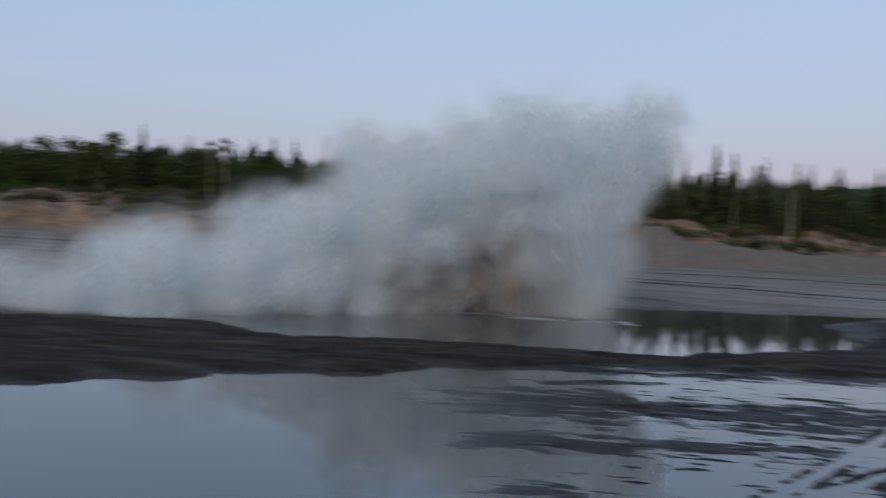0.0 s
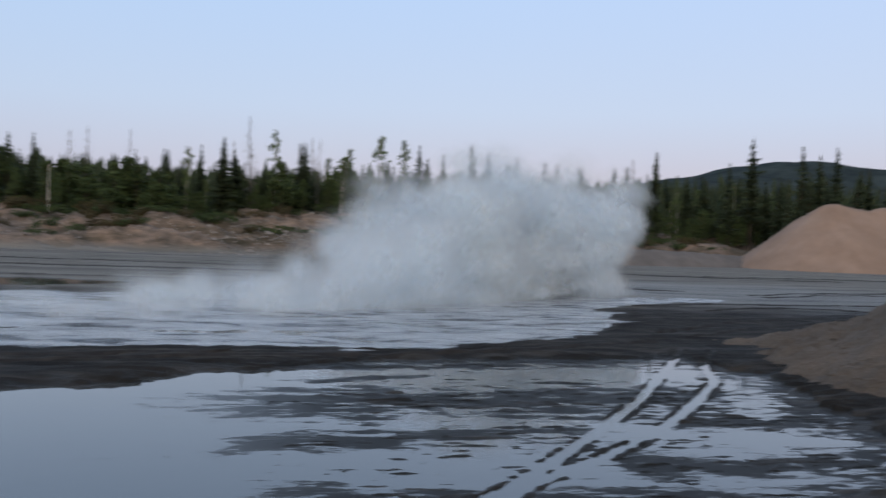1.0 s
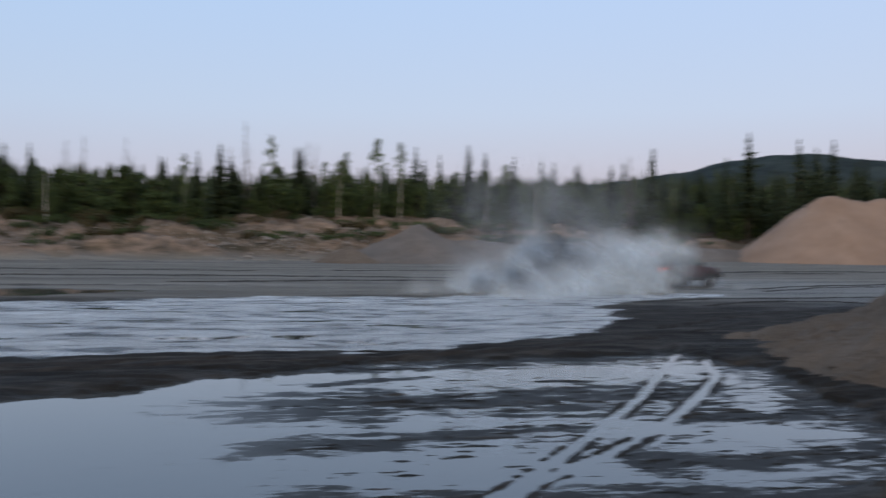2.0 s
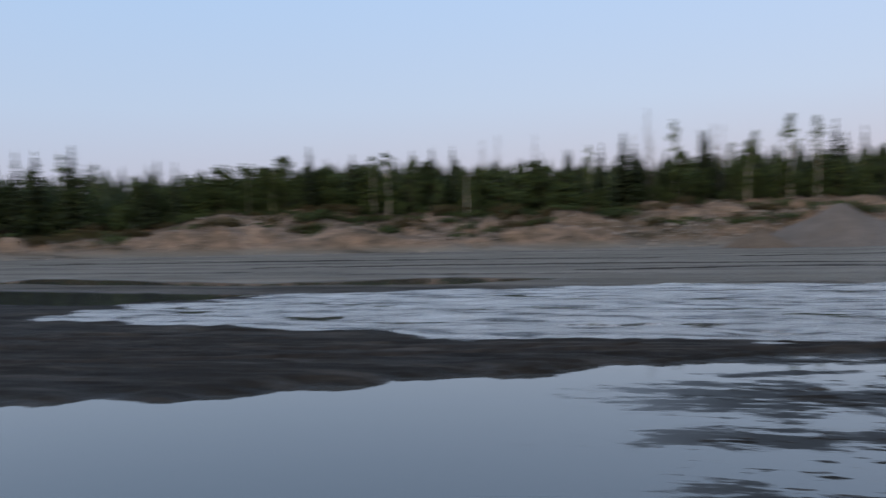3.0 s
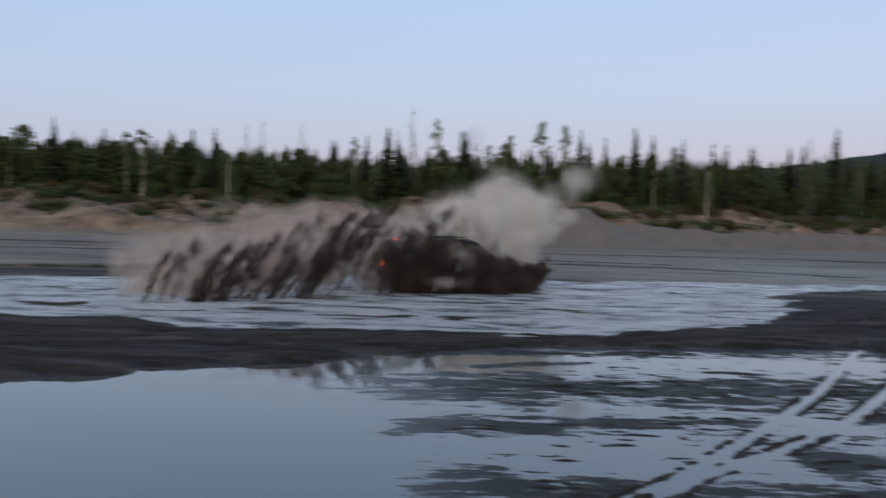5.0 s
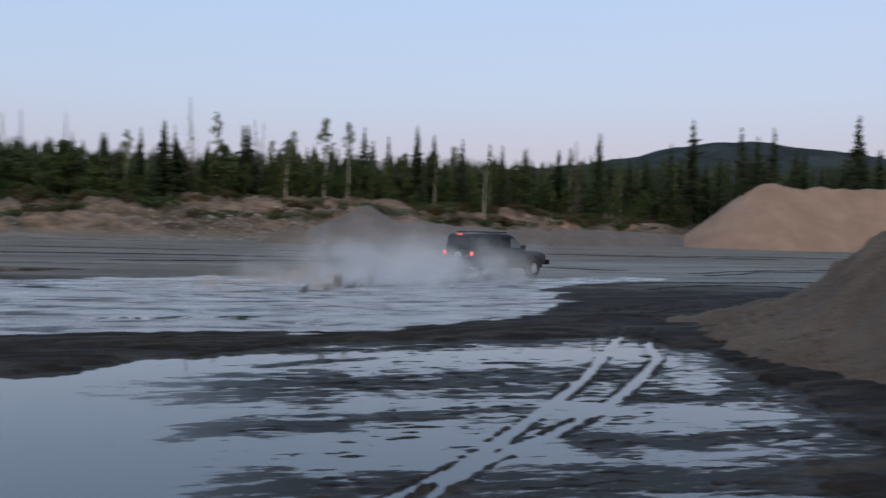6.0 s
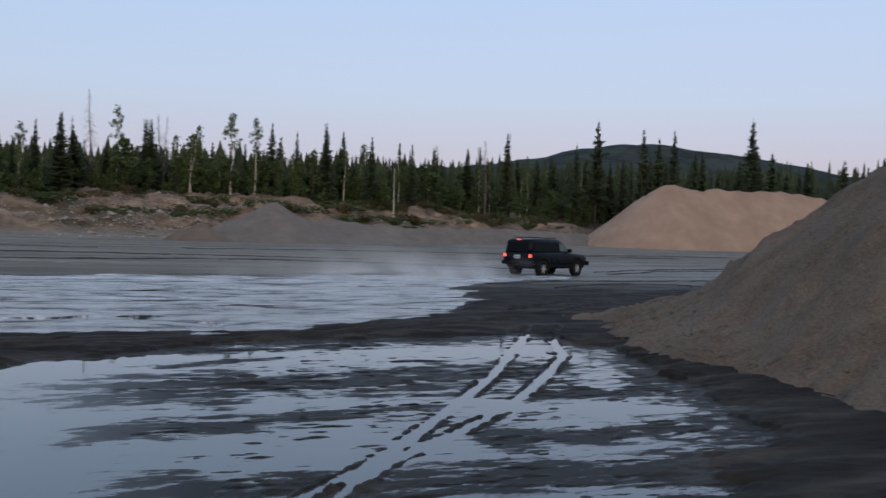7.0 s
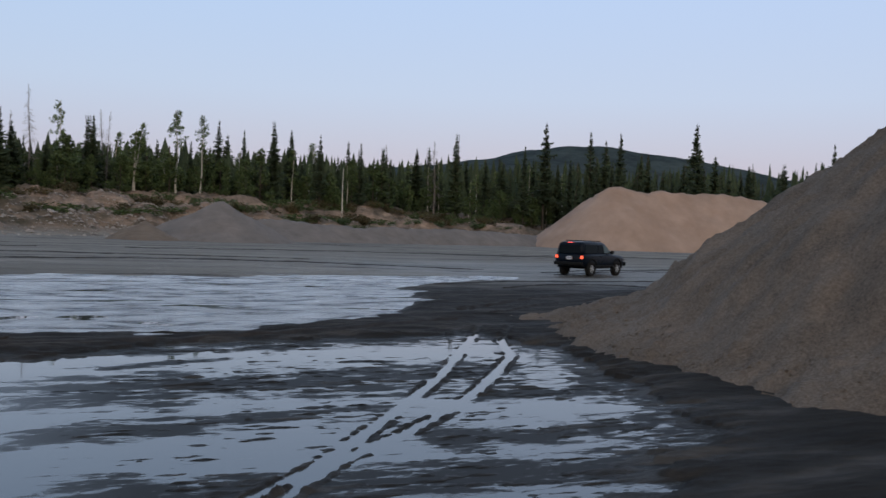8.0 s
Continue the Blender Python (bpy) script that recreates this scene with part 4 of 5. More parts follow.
def wheel_parts(parent, x, y, r, side):
    hub = new("wheel")
    hub.parent = parent
    hub.location = (x, y, r)
    tyre = bmesh.new()
    prof = [(r * 0.60, -0.10), (r * 0.82, -0.125), (r * 0.96, -0.115), (r, -0.08), (r, 0.08), (r * 0.96, 0.115), (r * 0.82, 0.125), (r * 0.60, 0.10)]
    n = 36
    rings = []
    for i in range(n):
        a = 2 * math.pi * i / n
        lug = 0.012 if i % 2 else 0
        rings.append([tyre.verts.new(((q + (lug if q >= r * 0.95 else 0)) * math.cos(a), w, (q + (lug if q >= r * 0.95 else 0)) * math.sin(a))) for q, w in prof])
    for a, b in zip(rings, rings[1:] + rings[:1]):
        for k in range(len(prof) - 1):
            tyre.faces.new((a[k], a[k + 1], b[k + 1], b[k]))
    bmesh.ops.recalc_face_normals(tyre, faces=tyre.faces)
    part("tyre", tyre, M_RUBBER, hub)
    # solid dark disc filling the wheel behind the spokes
    rim = bmesh.new()
    bmesh.ops.create_cone(rim, cap_ends=True, segments=28, radius1=r * 0.61, radius2=r * 0.61, depth=0.16, matrix=Matrix.Rotation(radians(90), 4, "X"))
    part("hub", rim, M_HUB, hub)
    rim = bmesh.new()
    outer = side * 0.085
    for k in range(6):
        a = 2 * math.pi * k / 6
        bmesh.ops.create_cube(rim, size=1, matrix=Matrix.Translation((0.32 * r * math.cos(a), outer + side * 0.012, 0.32 * r * math.sin(a))) @ Matrix.Rotation(-a, 4, "Y") @ Matrix.Diagonal((r * 0.46, 0.03, r * 0.13, 1)))
    bmesh.ops.create_cone(rim, cap_ends=True, segments=12, radius1=r * 0.18, radius2=r * 0.14, depth=0.06, matrix=Matrix.Translation((0, outer + side * 0.03, 0)) @ Matrix.Rotation(radians(90), 4, "X"))
    part("rim", rim, M_RIM, hub, "", False)
    return hub


def utility_vehicle(paint, label, roof_mat):
    """A boxy two-box off-road wagon, nose towards +x, standing on z = 0."""
    v = tagged(new("off_road_wagon"), label, "car", "off-road wagons")
    W, L0, L1 = 0.84, -2.05, 2.35
    bodybm = loft([(L0, [(0.6, 0.62), (0.74, 0.66), (0.8, 0.78), (0.8, 0.95), (0.79, 1.02), (0.74, 1.06)]), (L0 + 0.1, lower_section(W, 0.58, 1.1, 0.5)), (-1.0, lower_section(W, 0.52, 1.12, 0.44)), (0.4, lower_section(W, 0.5, 1.12, 0.42)), (0.85, lower_section(W, 0.5, 1.11, 0.42)), (1.0, lower_section(W, 0.5, 1.08, 0.44)), (1.9, lower_section(W - 0.02, 0.52, 1.02, 0.48)), (2.2, lower_section(W - 0.05, 0.55, 0.97, 0.52)), (L1 - 0.05, [(0.6, 0.6), (0.7, 0.64), (0.73, 0.74), (0.73, 0.86), (0.71, 0.91), (0.66, 0.93)])])
    bmesh.ops.bevel(bodybm, geom=[e for e in bodybm.edges if e.calc_face_angle(0) > 0.6], offset=0.02, segments=2, affect="EDGES")
    body = part("body", bodybm, paint, v)
    cab = loft([(-2.0, [(0.70, 1.06), (0.74, 1.10), (0.70, 1.3), (0.65, 1.55), (0.60, 1.62), (0.5, 1.64)]), (-1.75, [(0.72, 1.06), (0.77, 1.1), (0.72, 1.35), (0.66, 1.62), (0.60, 1.69), (0.5, 1.705)]), (-0.6, [(0.74, 1.06), (0.78, 1.1), (0.73, 1.35), (0.67, 1.645), (0.61, 1.715), (0.5, 1.735)]), (0.15, [(0.74, 1.06), (0.78, 1.1), (0.73, 1.35), (0.66, 1.63), (0.6, 1.69), (0.5, 1.71)]), (0.42, [(0.74, 1.06), (0.775, 1.1), (0.72, 1.33), (0.64, 1.58), (0.58, 1.62), (0.48, 1.635)]), (1.0, [(0.72, 1.04), (0.75, 1.06), (0.72, 1.08), (0.68, 1.095), (0.6, 1.105), (0.5, 1.115)])])
    bmesh.ops.bevel(cab, geom=[e for e in cab.edges if e.calc_face_angle(0) > 0.5], offset=0.015, segments=2, affect="EDGES")
    cabin = part("cabin", cab, paint, v)

    def side_y(z, s):
        return s * (0.777 - (z - 1.1) * 0.2 + 0.006)

    for s in (-1, 1):
        for xs, mat, nm in (((-1.88, -0.62, -0.55, -1.74), M_GLASS, "side_window"), ((-0.5, 0.04, 0.04, -0.46), M_GLASS, "side_window"), ((0.1, 0.80, 0.40, 0.1), M_SKYPANE, "door_window")):
            z0, z1 = 1.16, 1.57
            zt = z1 - (0.06 if nm == "door_window" else 0)
            pts = [(xs[0], side_y(z0, s), z0), (xs[1], side_y(z0, s), z0), (xs[2], side_y(zt, s), zt), (xs[3], side_y(zt, s), zt)]
            part(nm, panel(pts, s * 0.012, 1), mat, cabin, "", False)
        part("wing_mirror", box(0.1, 0.2, 0.16, 0.68, s * 0.9, 1.2, 0.03), M_TRIM, v)
        part("rocker_trim", box(2.0, 0.05, 0.1, -0.05, s * 0.845, 0.5, 0.02), M_TRIM, v)
        part("door_handle", box(0.16, 0.03, 0.035, -0.42, s * 0.85, 1.0, 0.01), M_TRIM, body)
        part("roof_rail", box(1.7, 0.035, 0.04, -0.75, s * 0.52, 1.76, 0.012), M_TRIM, v)
        part("headlight", box(0.06, 0.34, 0.15, 2.31, s * 0.52, 0.83, 0.02), M_LENS, v)
        part("tail_light", box(0.06, 0.13, 0.14, -2.06, s * 0.71, 0.95, 0.015), M_AMBER, v, "lit red tail light")
    ws = [(1.02, -0.62, 1.12), (1.02, 0.62, 1.12), (0.46, 0.53, 1.6), (0.46, -0.53, 1.6)]
    part("windscreen", panel([(x + 0.012, y, z + 0.012) for x, y, z in ws], 0.012, 0), M_SKYPANE, cabin, "", False)
    rw = [(-2.016, -0.62, 1.13), (-2.016, 0.62, 1.13), (-2.006, 0.56, 1.54), (-2.006, -0.56, 1.54)]
    part("rear_window", panel(rw, -0.014, 0), M_GLASS, cabin, "", False)
    part("high_brake_light", box(0.04, 0.28, 0.035, -1.99, 0, 1.665, 0.008), M_BRAKE, v, "lit red brake light")
    part("rear_bumper", box(0.16, 1.62, 0.17, -2.12, 0, 0.62, 0.04), M_CHROME if roof_mat else M_TRIM, v)
    part("front_bumper", box(0.2, 1.62, 0.2, 2.36, 0, 0.6, 0.05), M_TRIM, v)
    part("grille", box(0.05, 0.7, 0.16, 2.32, 0, 0.83, 0.02), M_TRIM, v)
    plate = part("number_plate", box(0.02, 0.31, 0.16, -2.105, -0.02, 0.9, 0.004), M_PLATE, v, "white number plate")
    for i in range(5):
        part("bar", box(0.006, 0.03, 0.07, -2.118, -0.12 + 0.05 * i, 0.9, 0), M_INK, plate, "", False)
    part("spare_underbody", box(3.2, 1.2, 0.2, 0.1, 0, 0.46, 0.05), M_TRIM, v)
    if roof_mat:
        part("roof_panel", box(1.6, 1.02, 0.05, -0.7, 0, 1.745, 0.02), roof_mat, v, "dull white roof panel")
    wheels = []
    for x in (-1.22, 1.42):
        for s in (-1, 1):
            part("wheel_arch", wheel_arch(x, s, 0.46), M_TRIM, v)
            wheels.append(wheel_parts(v, x, s * 0.74, 0.37, s))
    return v, wheels


def wheel_arch(x, s, r):
    bm = bmesh.new()
    n = 14
    rows = []
    for i in range(n + 1):
        a = math.pi * i / n
        c, d = math.cos(a), math.sin(a)
        rows.append([bm.verts.new((x + q * c, s * w, 0.40 + q * d)) for q, w in ((r - 0.05, 0.70), (r - 0.05, 0.87), (r + 0.05, 0.865), (r + 0.06, 0.84))])
    for a, b in zip(rows, rows[1:]):
        for k in range(3):
            bm.faces.new((a[k], a[k + 1], b[k + 1], b[k]))
    bmesh.ops.recalc_face_normals(bm, faces=bm.faces)
    return bm


navy_wagon, navy_wheels = utility_vehicle(M_NAVY, "dark navy off-road wagon with lit tail lights driving through mud", None)
red_wagon, red_wheels = utility_vehicle(M_RED, "dark red off-road wagon with white roof driving away", M_WHITE)

# paths on the ground: seconds, middle of the wheels nearest the viewer, heading
NAVY_PATH = [(0.0, -63.0, 4.0, 14), (2.0, -38.5, 10.6, 15), (3.0, -23.4, 13.9, 17), (3.3, -19.6, 14.9, 18), (3.5, -16.7, 15.8, 20), (3.7, -13.45, 16.7, 24), (3.9, -10.85, 17.8, 28), (4.2, -7.6, 19.8, 31), (4.5, -4.9, 21.9, 32), (5.0, 0.2, 25.4, 32), (5.5, 5.2, 29.0, 33), (6.0, 10.0, 32.4, 32), (6.5, 14.3, 35.0, 29), (7.0, 17.9, 36.2, 28), (7.5, 21.2, 37.3, 28), (8.0, 24.3, 38.1, 29)]
RED_PATH = [(0.0, 0.2, 26.0, 38), (0.5, 5.2, 30.0, 38), (1.0, 10.2, 33.8, 37), (1.5, 15.0, 37.6, 34), (2.0, 19.5, 41.4, 26), (2.3, 22.2, 43.4, 20), (3.0, 29.5, 46.0, 18), (4.0, 41.0, 49.5, 16), (6.0, 64.0, 55.5, 14), (8.0, 86.0, 60.0, 12)]

# ---- spray thrown up by the wheels: soft puffs of mist and thick jets of mud ----
def puff_material(name, colour, alpha, breakup=1.6, ragged=(0.36, 0.62), least=0.12):
    m = bpy.data.materials.new(name)
    m.use_nodes = True
    n, l = m.node_tree.nodes, m.node_tree.links
    n.clear()
    out, d, t, c = n.new("ShaderNodeOutputMaterial"), n.new("ShaderNodeBsdfDiffuse"), n.new("ShaderNodeBsdfTranslucent"), n.new("ShaderNodeBsdfTransparent")
    a, b, gi = n.new("ShaderNodeMixShader"), n.new("ShaderNodeMixShader"), n.new("ShaderNodeNewGeometry")
    uv, dist, fac, fac2 = n.new("ShaderNodeTexCoord"), n.new("ShaderNodeVectorMath"), n.new("ShaderNodeMath"), n.new("ShaderNodeMath")
    tone = mixed(m, gi.outputs["Random Per Island"], tuple(v * 0.96 for v in colour), tuple(min(1, v * 1.03) for v in colour))
    l.new(tone, d.inputs[0])
    l.new(tone, t.inputs[0])
    # thin towards the rim of each puff, and torn by a fine noise
    dist.operation, dist.inputs[1].default_value = "DISTANCE", (0.5, 0.5, 0.0)
    l.new(uv.outputs["UV"], dist.inputs[0])
    soft = ranged(m, dist.outputs["Value"], 0.5, 0.04)
    soft.node.interpolation_type = "SMOOTHSTEP"
    torn = ranged(m, tex_noise(m, breakup, 6, 0.65), ragged[0], ragged[1], least, 1.0)
    fac.operation = fac2.operation = "MULTIPLY"
    l.new(soft, fac.inputs[0])
    l.new(torn, fac.inputs[1])
    l.new(fac.outputs[0], fac2.inputs[0])
    fac2.inputs[1].default_value = alpha
    a.inputs[0].default_value = 0.45
    l.new(fac2.outputs[0], b.inputs[0])
    l.new(d.outputs[0], a.inputs[1])
    l.new(t.outputs[0], a.inputs[2])
    l.new(c.outputs[0], b.inputs[1])
    l.new(a.outputs[0], b.inputs[2])
    l.new(b.outputs[0], out.inputs[0])
    return m


scene.cycles.transparent_max_bounces = 128
M_SPRAY = puff_material("white_water_spray", (0.9, 0.955, 1.0), 0.34, 1.1, (0.3, 0.66), 0.45)
M_MURKY = puff_material("murky_spray", (0.6, 0.5, 0.43), 0.5, 2.0, (0.34, 0.64), 0.25)
M_TAN = puff_material("pale_muddy_spray", (0.68, 0.6, 0.54), 0.26, 2.4, (0.34, 0.62), 0.4)
M_FAN = puff_material("cream_water_spray", (0.86, 0.82, 0.77), 0.25, 2.0, (0.3, 0.64), 0.5)
M_HAZE = puff_material("thin_water_mist", (0.86, 0.9, 0.95), 0.13, 1.0)
M_VAPOUR = puff_material("faint_vapour", (0.82, 0.88, 0.95), 0.032, 0.8)
M_MUDJET = puff_material("brown_mud_jet", (0.085, 0.067, 0.058), 0.68, 7.0, (0.42, 0.54))
M_MUDVEIL = puff_material("dark_mud_veil", (0.1, 0.08, 0.07), 0.55, 2.5, (0.3, 0.6), 0.75)
M_REDVEIL = puff_material("grey_brown_veil", (0.24, 0.18, 0.15), 0.55, 2.2, (0.36, 0.62), 0.25)
gen = np.random.default_rng(7)


def puffs(name, points, sizes, mat, long=1.0):
    """Soft flakes of spray, slanting every way; long stretches them upwards along the throw."""
    n = len(points)
    nrm = np.array([-0.35, -0.7, 0.5]) + 0.28 * gen.normal(size=(n, 3))
    nrm /= np.linalg.norm(nrm, axis=1, keepdims=True)
    lead = np.array([0.35, 0.0, 1.0]) + (0.15 if long > 1 else 3.0) * gen.normal(size=(n, 3))
    u = np.cross(nrm, lead)
    u /= np.linalg.norm(u, axis=1, keepdims=True)
    w = np.cross(nrm, u)
    a = np.asarray(sizes)[:, None]
    v = np.stack([points + a * (p * u + q * long * w) for p, q in ((-1, -1), (1, -1), (1, 1), (-1, 1))], 1)
    me = mesh_np(name, v.reshape(-1, 3), np.arange(4 * n).reshape(-1, 4), mat, False)
    me.uv_layers.new(name="uv").data.foreach_set("uv", np.tile(np.array([0, 0, 1, 0, 1, 1, 0, 1], np.float32), n))
    return me


def jets(count, per, start, spread_start, up, out, ahead, blur, fade, tilt=0.0, near=0.5):
    """Points along thrown arcs: count arcs of per points each."""
    s = gen.random((count, per)) ** fade
    side = np.where(gen.random((count, 1)) < near, -1.0, 1.0)
    sx = start[0] + gen.normal(0, spread_start, (count, 1))
    sy = side * start[1] + gen.normal(0, 0.15, (count, 1))
    vx = gen.uniform(*ahead, (count, 1))
    vz = np.maximum(gen.uniform(*up, (count, 1)) + tilt * vx, 0.4)
    vy = side * gen.uniform(*out, (count, 1))
    px = sx + vx * s + gen.normal(0, 1, s.shape) * (0.04 + blur * s)
    py = sy + vy * s + gen.normal(0, 1, s.shape) * (0.04 + blur * s)
    pz = vz * (1.55 * s - 0.55 * s * s) + gen.normal(0, 1, s.shape) * (0.03 + 0.5 * blur * s)
    return np.stack([px, py, pz], -1).reshape(-1, 3)


def cloud(name, pts, low, grow, mat, long=1.0):
    """Puffs that widen with their height over the water."""
    return puffs(name, pts, (low + grow * np.clip(pts[:, 2], 0, 8)) * gen.uniform(0.6, 1.4, len(pts)), mat, long)


def splash(name, pieces, label):
    t = tagged(new(name), label, "water splash", "water splashes")
    t.empty_display_size = 0.2
    for nm, me, text in pieces:
        child(nm, me, t, text)["kind"] = "stuff"
    return t


def path_at(path, t):
    if t < 0:
        (t0, x0, y0, h0), (t1, x1, y1, _) = path[0], path[1]
        k = t / (t1 - t0)
        return x0 + (x1 - x0) * k, y0 + (y1 - y0) * k, h0
    c = list(zip(*path))
    return tuple(float(np.interp(t, c[0], c[i])) for i in (1, 2, 3))


def white_wake(height, murky):
    """A column of white water over a murky foot."""
    m = jets(34, 19, (0, 0.9), 0.9, (0.35 * height, height), (0.2, 2.4), (-1.0, 1.5), 0.32, 0.8)
    b = jets(20, 11, (-0.2, 0.9), 0.8, (0.2 * height, 0.42 * height), (0.2, 1.8), (-0.8, 0.8), 0.18, 0.8, 0.0, 0.8)
    return [("mist", cloud("mist", m, 0.42, 0.1, M_SPRAY), "fine white mist"), ("murky_spray", cloud("murky_spray", b, 0.22, 0.06, M_MURKY), "brownish muddy spray") if murky else ("foam", cloud("foam", b * np.array([1.3, 1.3, 0.4]), 0.2, 0.1, M_SPRAY), "low white foam")]


def mud_wake(height, jet_count):
    """Pale muddy spray with dark jets of mud flung up through it."""
    m = jets(30, 13, (-0.5, 0.7), 0.7, (0.4 * height, height), (0.2, 1.4), (-0.5, 1.1), 0.2, 0.8, 0.0, 0.06)
    b = jets(jet_count, 70, (-0.7, 1.0), 0.5, (0.45 * height, 0.95 * height), (0.1, 0.8), (0.5, 1.1), 0.04, 0.85, 0.0, 1.0)
    return [("mist", cloud("mist", m, 0.22, 0.08, M_TAN), "pale muddy mist"), ("mud_jet", cloud("mud_jet", b, 0.035, 0.022, M_MUDJET, 2.4), "dark brown jets of mud")]


def low_wake():
    m = jets(16, 8, (0, 0.7), 0.9, (0.4, 1.5), (0.2, 2.2), (-1.0, 1.0), 0.4, 0.8)
    b = jets(12, 8, (0, 0.8), 0.6, (0.15, 0.4), (0.2, 1.4), (-0.6, 0.6), 0.1, 0.8)
    return [("mist", cloud("mist", m, 0.5, 0.2, M_HAZE), "thin white mist"), ("spray", cloud("spray", b, 0.12, 0.1, M_SPRAY), "")]


WHITE = {h: [white_wake(h, h < 6.8) for _ in range(2)] for h in (3.7, 4.8, 6.4, 7.0)}
LATE = [white_wake(4.6, False) for _ in range(2)]
MUDDY = [mud_wake(2.6, 11) for _ in range(3)]
FIRST = [mud_wake(2.2, 1) for _ in range(2)]
LOW = [low_wake() for _ in range(3)]
HANGING = []
for i in range(2):
    pts = jets(26, 8, (0, 0.9), 1.6, (1.5, 5.0), (0.2, 2.0), (-1.6, 1.6), 0.5, 0.8)
    HANGING.append([("mist", cloud("mist", pts, 0.7, 0.16, M_VAPOUR), "thin white mist"), ("low_mist", cloud("low_mist", pts * np.array([1.2, 1.2, 0.3]), 0.5, 0.1, M_VAPOUR), "")])
WAKES = []
for i in range(17):
    tb = -1.3 + 0.15 * i
    h = 3.7 if tb < -0.6 else 4.8 if tb < -0.25 else 6.4 if tb < 0.05 else 7.0 if tb < 0.4 else 4.6
    pieces = LATE[i % 2] if h == 4.6 else WHITE[h][i % 2]
    WAKES.append((splash("water_splash", pieces, "towering white water splash over the puddle" if h > 5 else "white and brown water splash falling back to the puddle"), RED_PATH, tb, h, 1.0, 0.9 if h == 4.6 else 0.82 if h > 6 else 0.92))
for i in range(4):
    WAKES.append((splash("mist_cloud", HANGING[i % 2], "thin mist hanging over the puddle after the splash"), RED_PATH, 0.75 + 0.22 * i, 5.0, 0.3, 2.1))
for i in range(3):
    WAKES.append((splash("water_splash", FIRST[i % 2], "low brown spray where the wheels enter the puddle"), NAVY_PATH, 3.78 + 0.14 * i, 2.3, 0.4, 0.5))
for i in range(10):
    tb = 4.2 + 0.1 * i
    WAKES.append((splash("water_splash", MUDDY[i % 3], "muddy water splash with dark jets behind the wheels"), NAVY_PATH, tb, 2.7, 0.5, 0.9 - 0.25 * i / 9))
for i in range(8):
    tb = 5.15 + 0.13 * i
    WAKES.append((splash("water_splash", LOW[i % 3], "low white mist trailing over the puddle"), NAVY_PATH, tb, 1.9, 0.6, 1.05))
BOW_RED = splash("bow_splash", [
    ("mist", cloud("mist", jets(70, 18, (1.6, 0.7), 0.25, (3.4, 6.0), (0.2, 1.8), (-3.2, 2.3), 0.2, 0.7, 0.2, 0.4), 0.22, 0.12, M_SPRAY), "fine white mist"),
    ("mud_veil", cloud("mud_veil", jets(34, 22, (-0.6, 0.95), 1.1, (0.8, 2.2), (0.1, 0.8), (-1.6, 0.6), 0.14, 0.8, 0.0, 1.0), 0.22, 0.05, M_REDVEIL, 1.3), "brown veil of mud")], "tall fan of white water rising round the front wheels")
BOW_NAVY = splash("bow_splash", [
    ("mist", cloud("mist", jets(120, 22, (1.6, 0.7), 0.15, (1.6, 3.2), (0.2, 1.5), (-4.6, 1.5), 0.12, 0.75, 0.4, 0.2), 0.16, 0.12, M_FAN), "cream-white fan of spray"),
    ("mud_jet", cloud("mud_jet", jets(10, 40, (1.2, 0.9), 0.3, (0.4, 1.1), (0.2, 0.9), (-0.6, 0.6), 0.05, 0.9, 0.0, 1.0), 0.08, 0.05, M_MUDVEIL), "brown mud from the front wheel")], "fan of cream water rising from the front wheels")
VEIL_NAVY = splash("mud_splash", [
    ("front_veil", cloud("front_veil", jets(40, 26, (0.9, 1.0), 0.6, (0.5, 1.25), (0.1, 0.6), (-1.2, 0.3), 0.09, 0.75, 0.0, 1.0), 0.2, 0.06, M_MUDVEIL, 1.3), ""),
    ("rear_veil", cloud("rear_veil", jets(44, 26, (-0.9, 1.0), 0.6, (0.8, 1.75), (0.1, 0.6), (-1.0, 0.3), 0.09, 0.75, 0.0, 1.0), 0.2, 0.06, M_MUDVEIL, 1.3), "")], "dark brown veil of mud thrown up beside the wagon")


def drive(vehicle, wheels, path):
    rows = []
    for t, x, y, h in path:
        cx, cy = x - 0.74 * math.sin(radians(h)), y + 0.74 * math.cos(radians(h))
        ox, oy = 0.1 * math.cos(radians(h)), 0.1 * math.sin(radians(h))
        gz = max(float(ground_height(np.array([cx]), np.array([cy]))[0]), -0.3)
        rows.append((t, pose(cx - ox, cy - oy, gz, 0, 0, h)))
    walk(vehicle, rows)
    # rolling, in steps under a quarter turn
    ts = np.arange(0, 8.0001, 0.0334)
    dist = np.concatenate([[0], np.cumsum(np.hypot(np.diff([p[1] for p in path]), np.diff([p[2] for p in path])))])
    run = np.interp(ts, [p[0] for p in path], dist)
    for w in wheels:
        base = Matrix.Translation(w.location)
        walk(w, [(float(t), base @ Matrix.Rotation(s / 0.37, 4, "Y")) for t, s in zip(ts, run)])


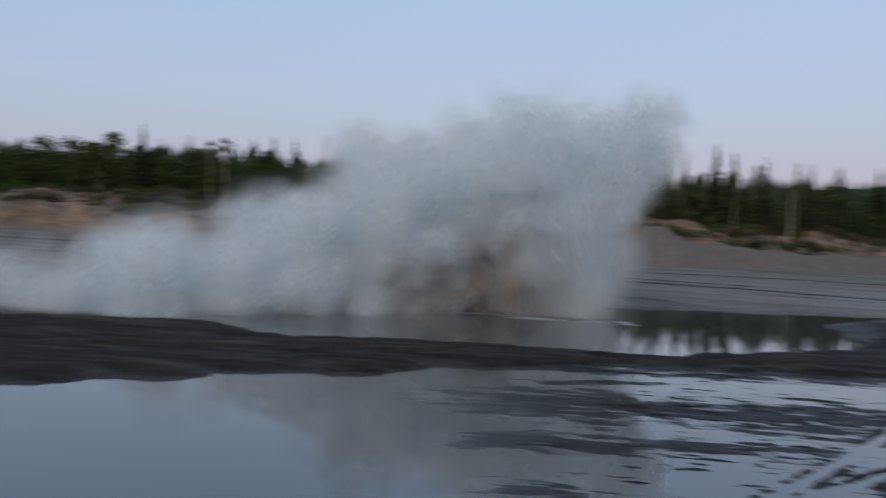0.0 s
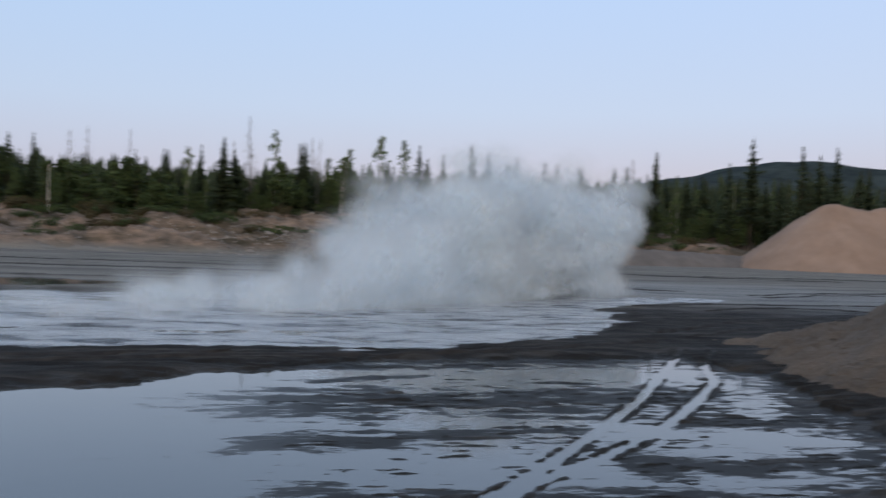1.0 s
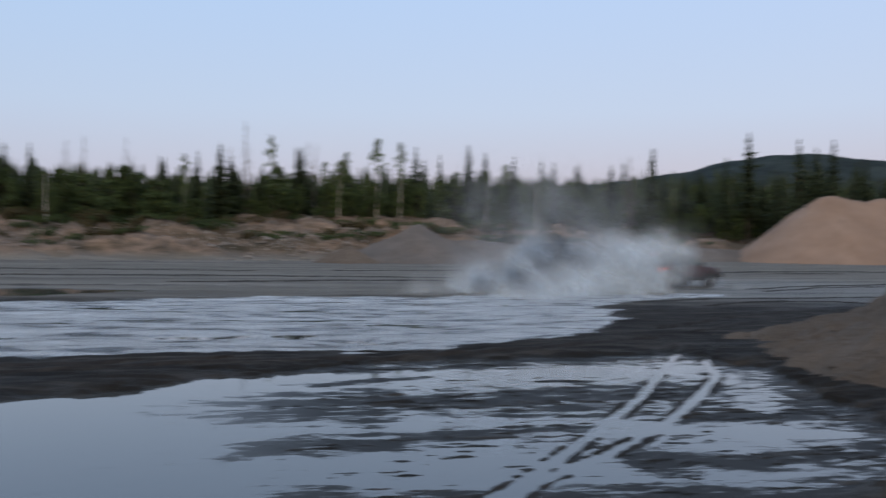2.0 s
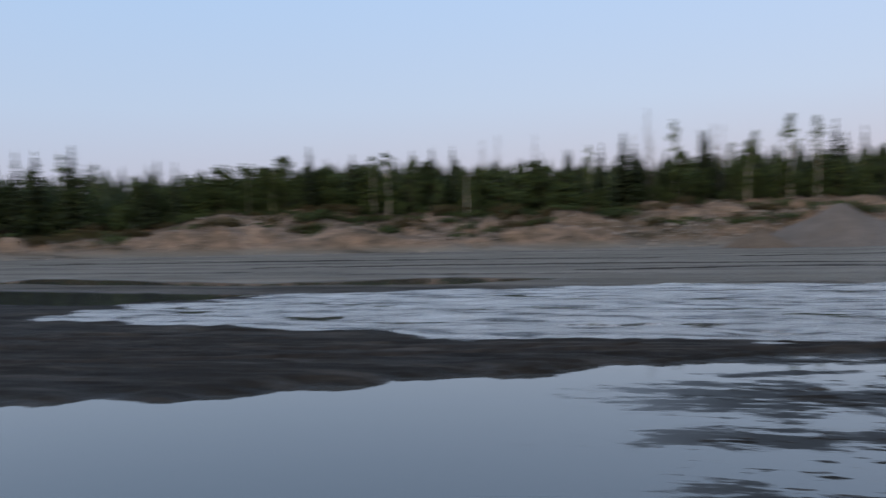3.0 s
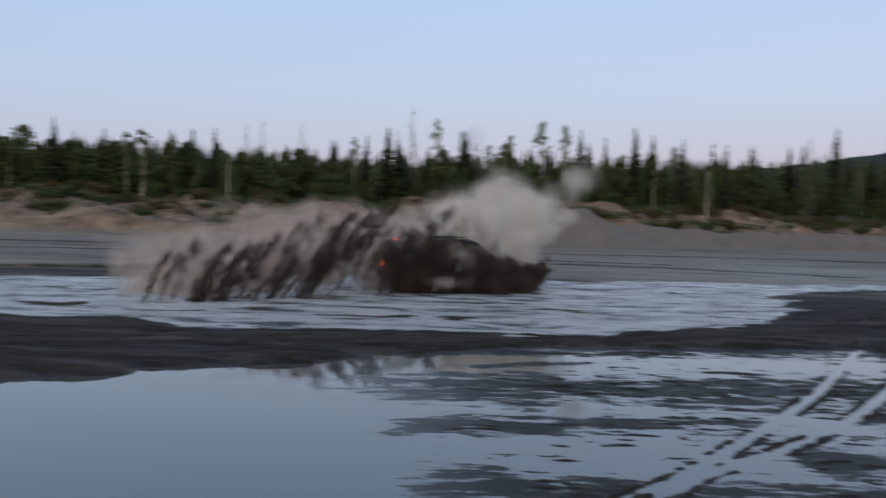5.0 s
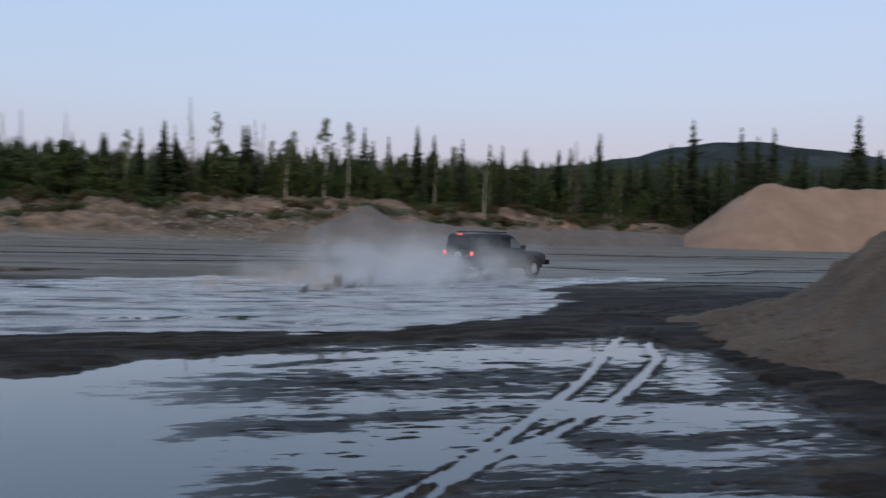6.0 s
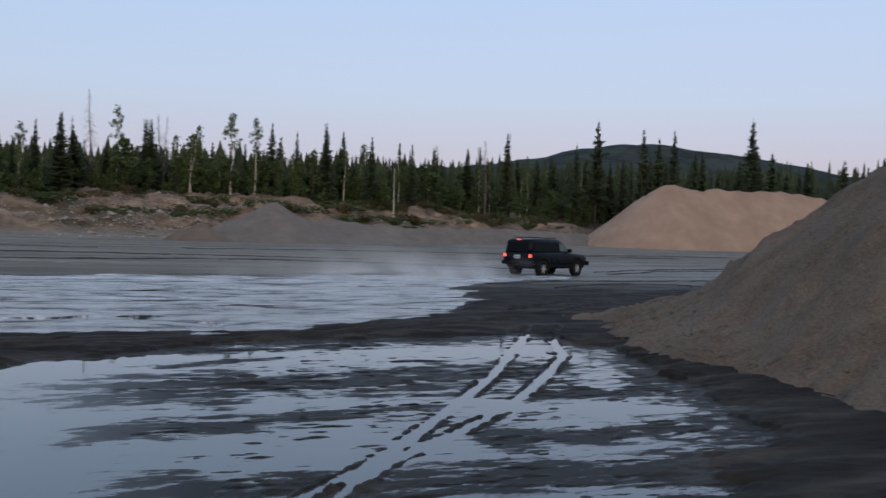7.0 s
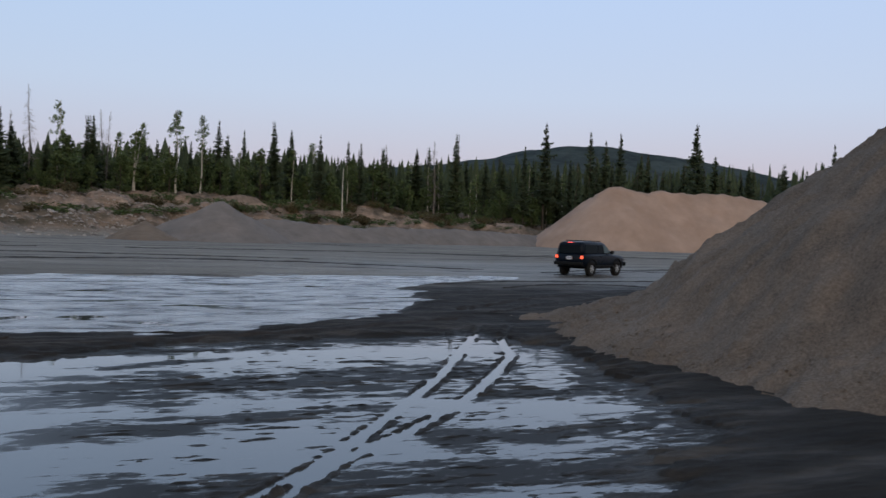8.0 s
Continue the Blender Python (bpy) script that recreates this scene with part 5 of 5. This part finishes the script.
def settle(thing, path, born, tall, drift, life):
    """A splash leaps out of the water as the wheels pass, hangs, and falls back."""
    x, y, h = path_at(path, born)
    rows = []
    for t in sorted({0.0, 8.0, *[min(8.0, max(0.0, born + a * life)) for a in (-0.12, 0.0, 0.1, 0.25, 0.45, 0.7, 1.0, 1.35, 1.7, 2.1, 2.6)]}):
        a = (t - born) / life
        z = float(np.interp(a, [-0.12, 0.0, 0.1, 0.25, 0.45, 0.7, 1.0, 1.35, 1.7, 2.1, 2.6], [-1.2, -0.95, -0.55, -0.15, 0.0, -0.2, -0.48, -0.74, -0.95, -1.1, -1.2])) * tall
        run = drift * 2.6 * (1 - math.exp(-1.6 * max(a, 0)))
        rows.append((t, pose(x + run * math.cos(radians(h)), y + 0.8 + run * math.sin(radians(h)), z, 0, 0, h)))
    walk(thing, rows)


def follow(thing, path, times, tall):
    rows = []
    for t, up in times:
        x, y, h = path_at(path, t)
        rows.append((t, pose(x - 0.74 * math.sin(radians(h)), y + 0.74 * math.cos(radians(h)), (up - 1.1) * tall, 0, 0, h)))
    walk(thing, rows)


def motions():
    drive(navy_wagon, navy_wheels, NAVY_PATH)
    drive(red_wagon, red_wheels, RED_PATH)
    for thing, path, born, tall, drift, life in WAKES:
        settle(thing, path, born, tall, drift, life)
    for ob, rows in zip(CHURN, ([(0.0, -0.15), (0.2, -0.06), (0.5, 0.034), (8.0, 0.034)], [(0.0, -0.2), (0.3, -0.1), (0.6, 0.034), (8.0, 0.034)], [(0.0, -0.2), (0.6, -0.1), (1.0, 0.034), (8.0, 0.034)])):
        walk(ob, [(t, pose(0, 0, z)) for t, z in rows])
    # the shallows are sucked dry by the first passage and fill again
    walk(SPLASH_WATER, [(t, pose(0, 0, z)) for t, z in ((0.0, -0.125), (0.3, -0.11), (0.6, -0.06), (1.0, 0.0), (8.0, 0.0))])
    follow(BOW_RED, RED_PATH, [(0.0, 1.1), (0.3, 1.1), (0.6, 1.04), (0.9, 0.88), (1.2, 0.72), (1.4, 0.4), (1.6, 0.05), (2.0, 0.0), (8.0, 0.0)], 6.2)
    follow(BOW_NAVY, NAVY_PATH, [(0.0, 0.0), (3.0, 0.0), (3.5, 0.0), (3.7, 0.1), (3.85, 0.5), (4.0, 0.7), (4.2, 0.92), (4.5, 1.1), (5.0, 1.1), (5.4, 0.9), (5.7, 0.5), (6.0, 0.16), (6.25, 0.0), (7.0, 0.0), (8.0, 0.0)], 4.4)
    follow(VEIL_NAVY, NAVY_PATH, [(0.0, 0.0), (3.0, 0.0), (3.7, 0.0), (3.85, 0.3), (4.0, 0.5), (4.15, 0.85), (4.3, 1.1), (4.7, 1.06), (5.0, 0.92), (5.4, 0.7), (5.8, 0.3), (6.1, 0.0), (7.0, 0.0), (8.0, 0.0)], 2.0)


motions()
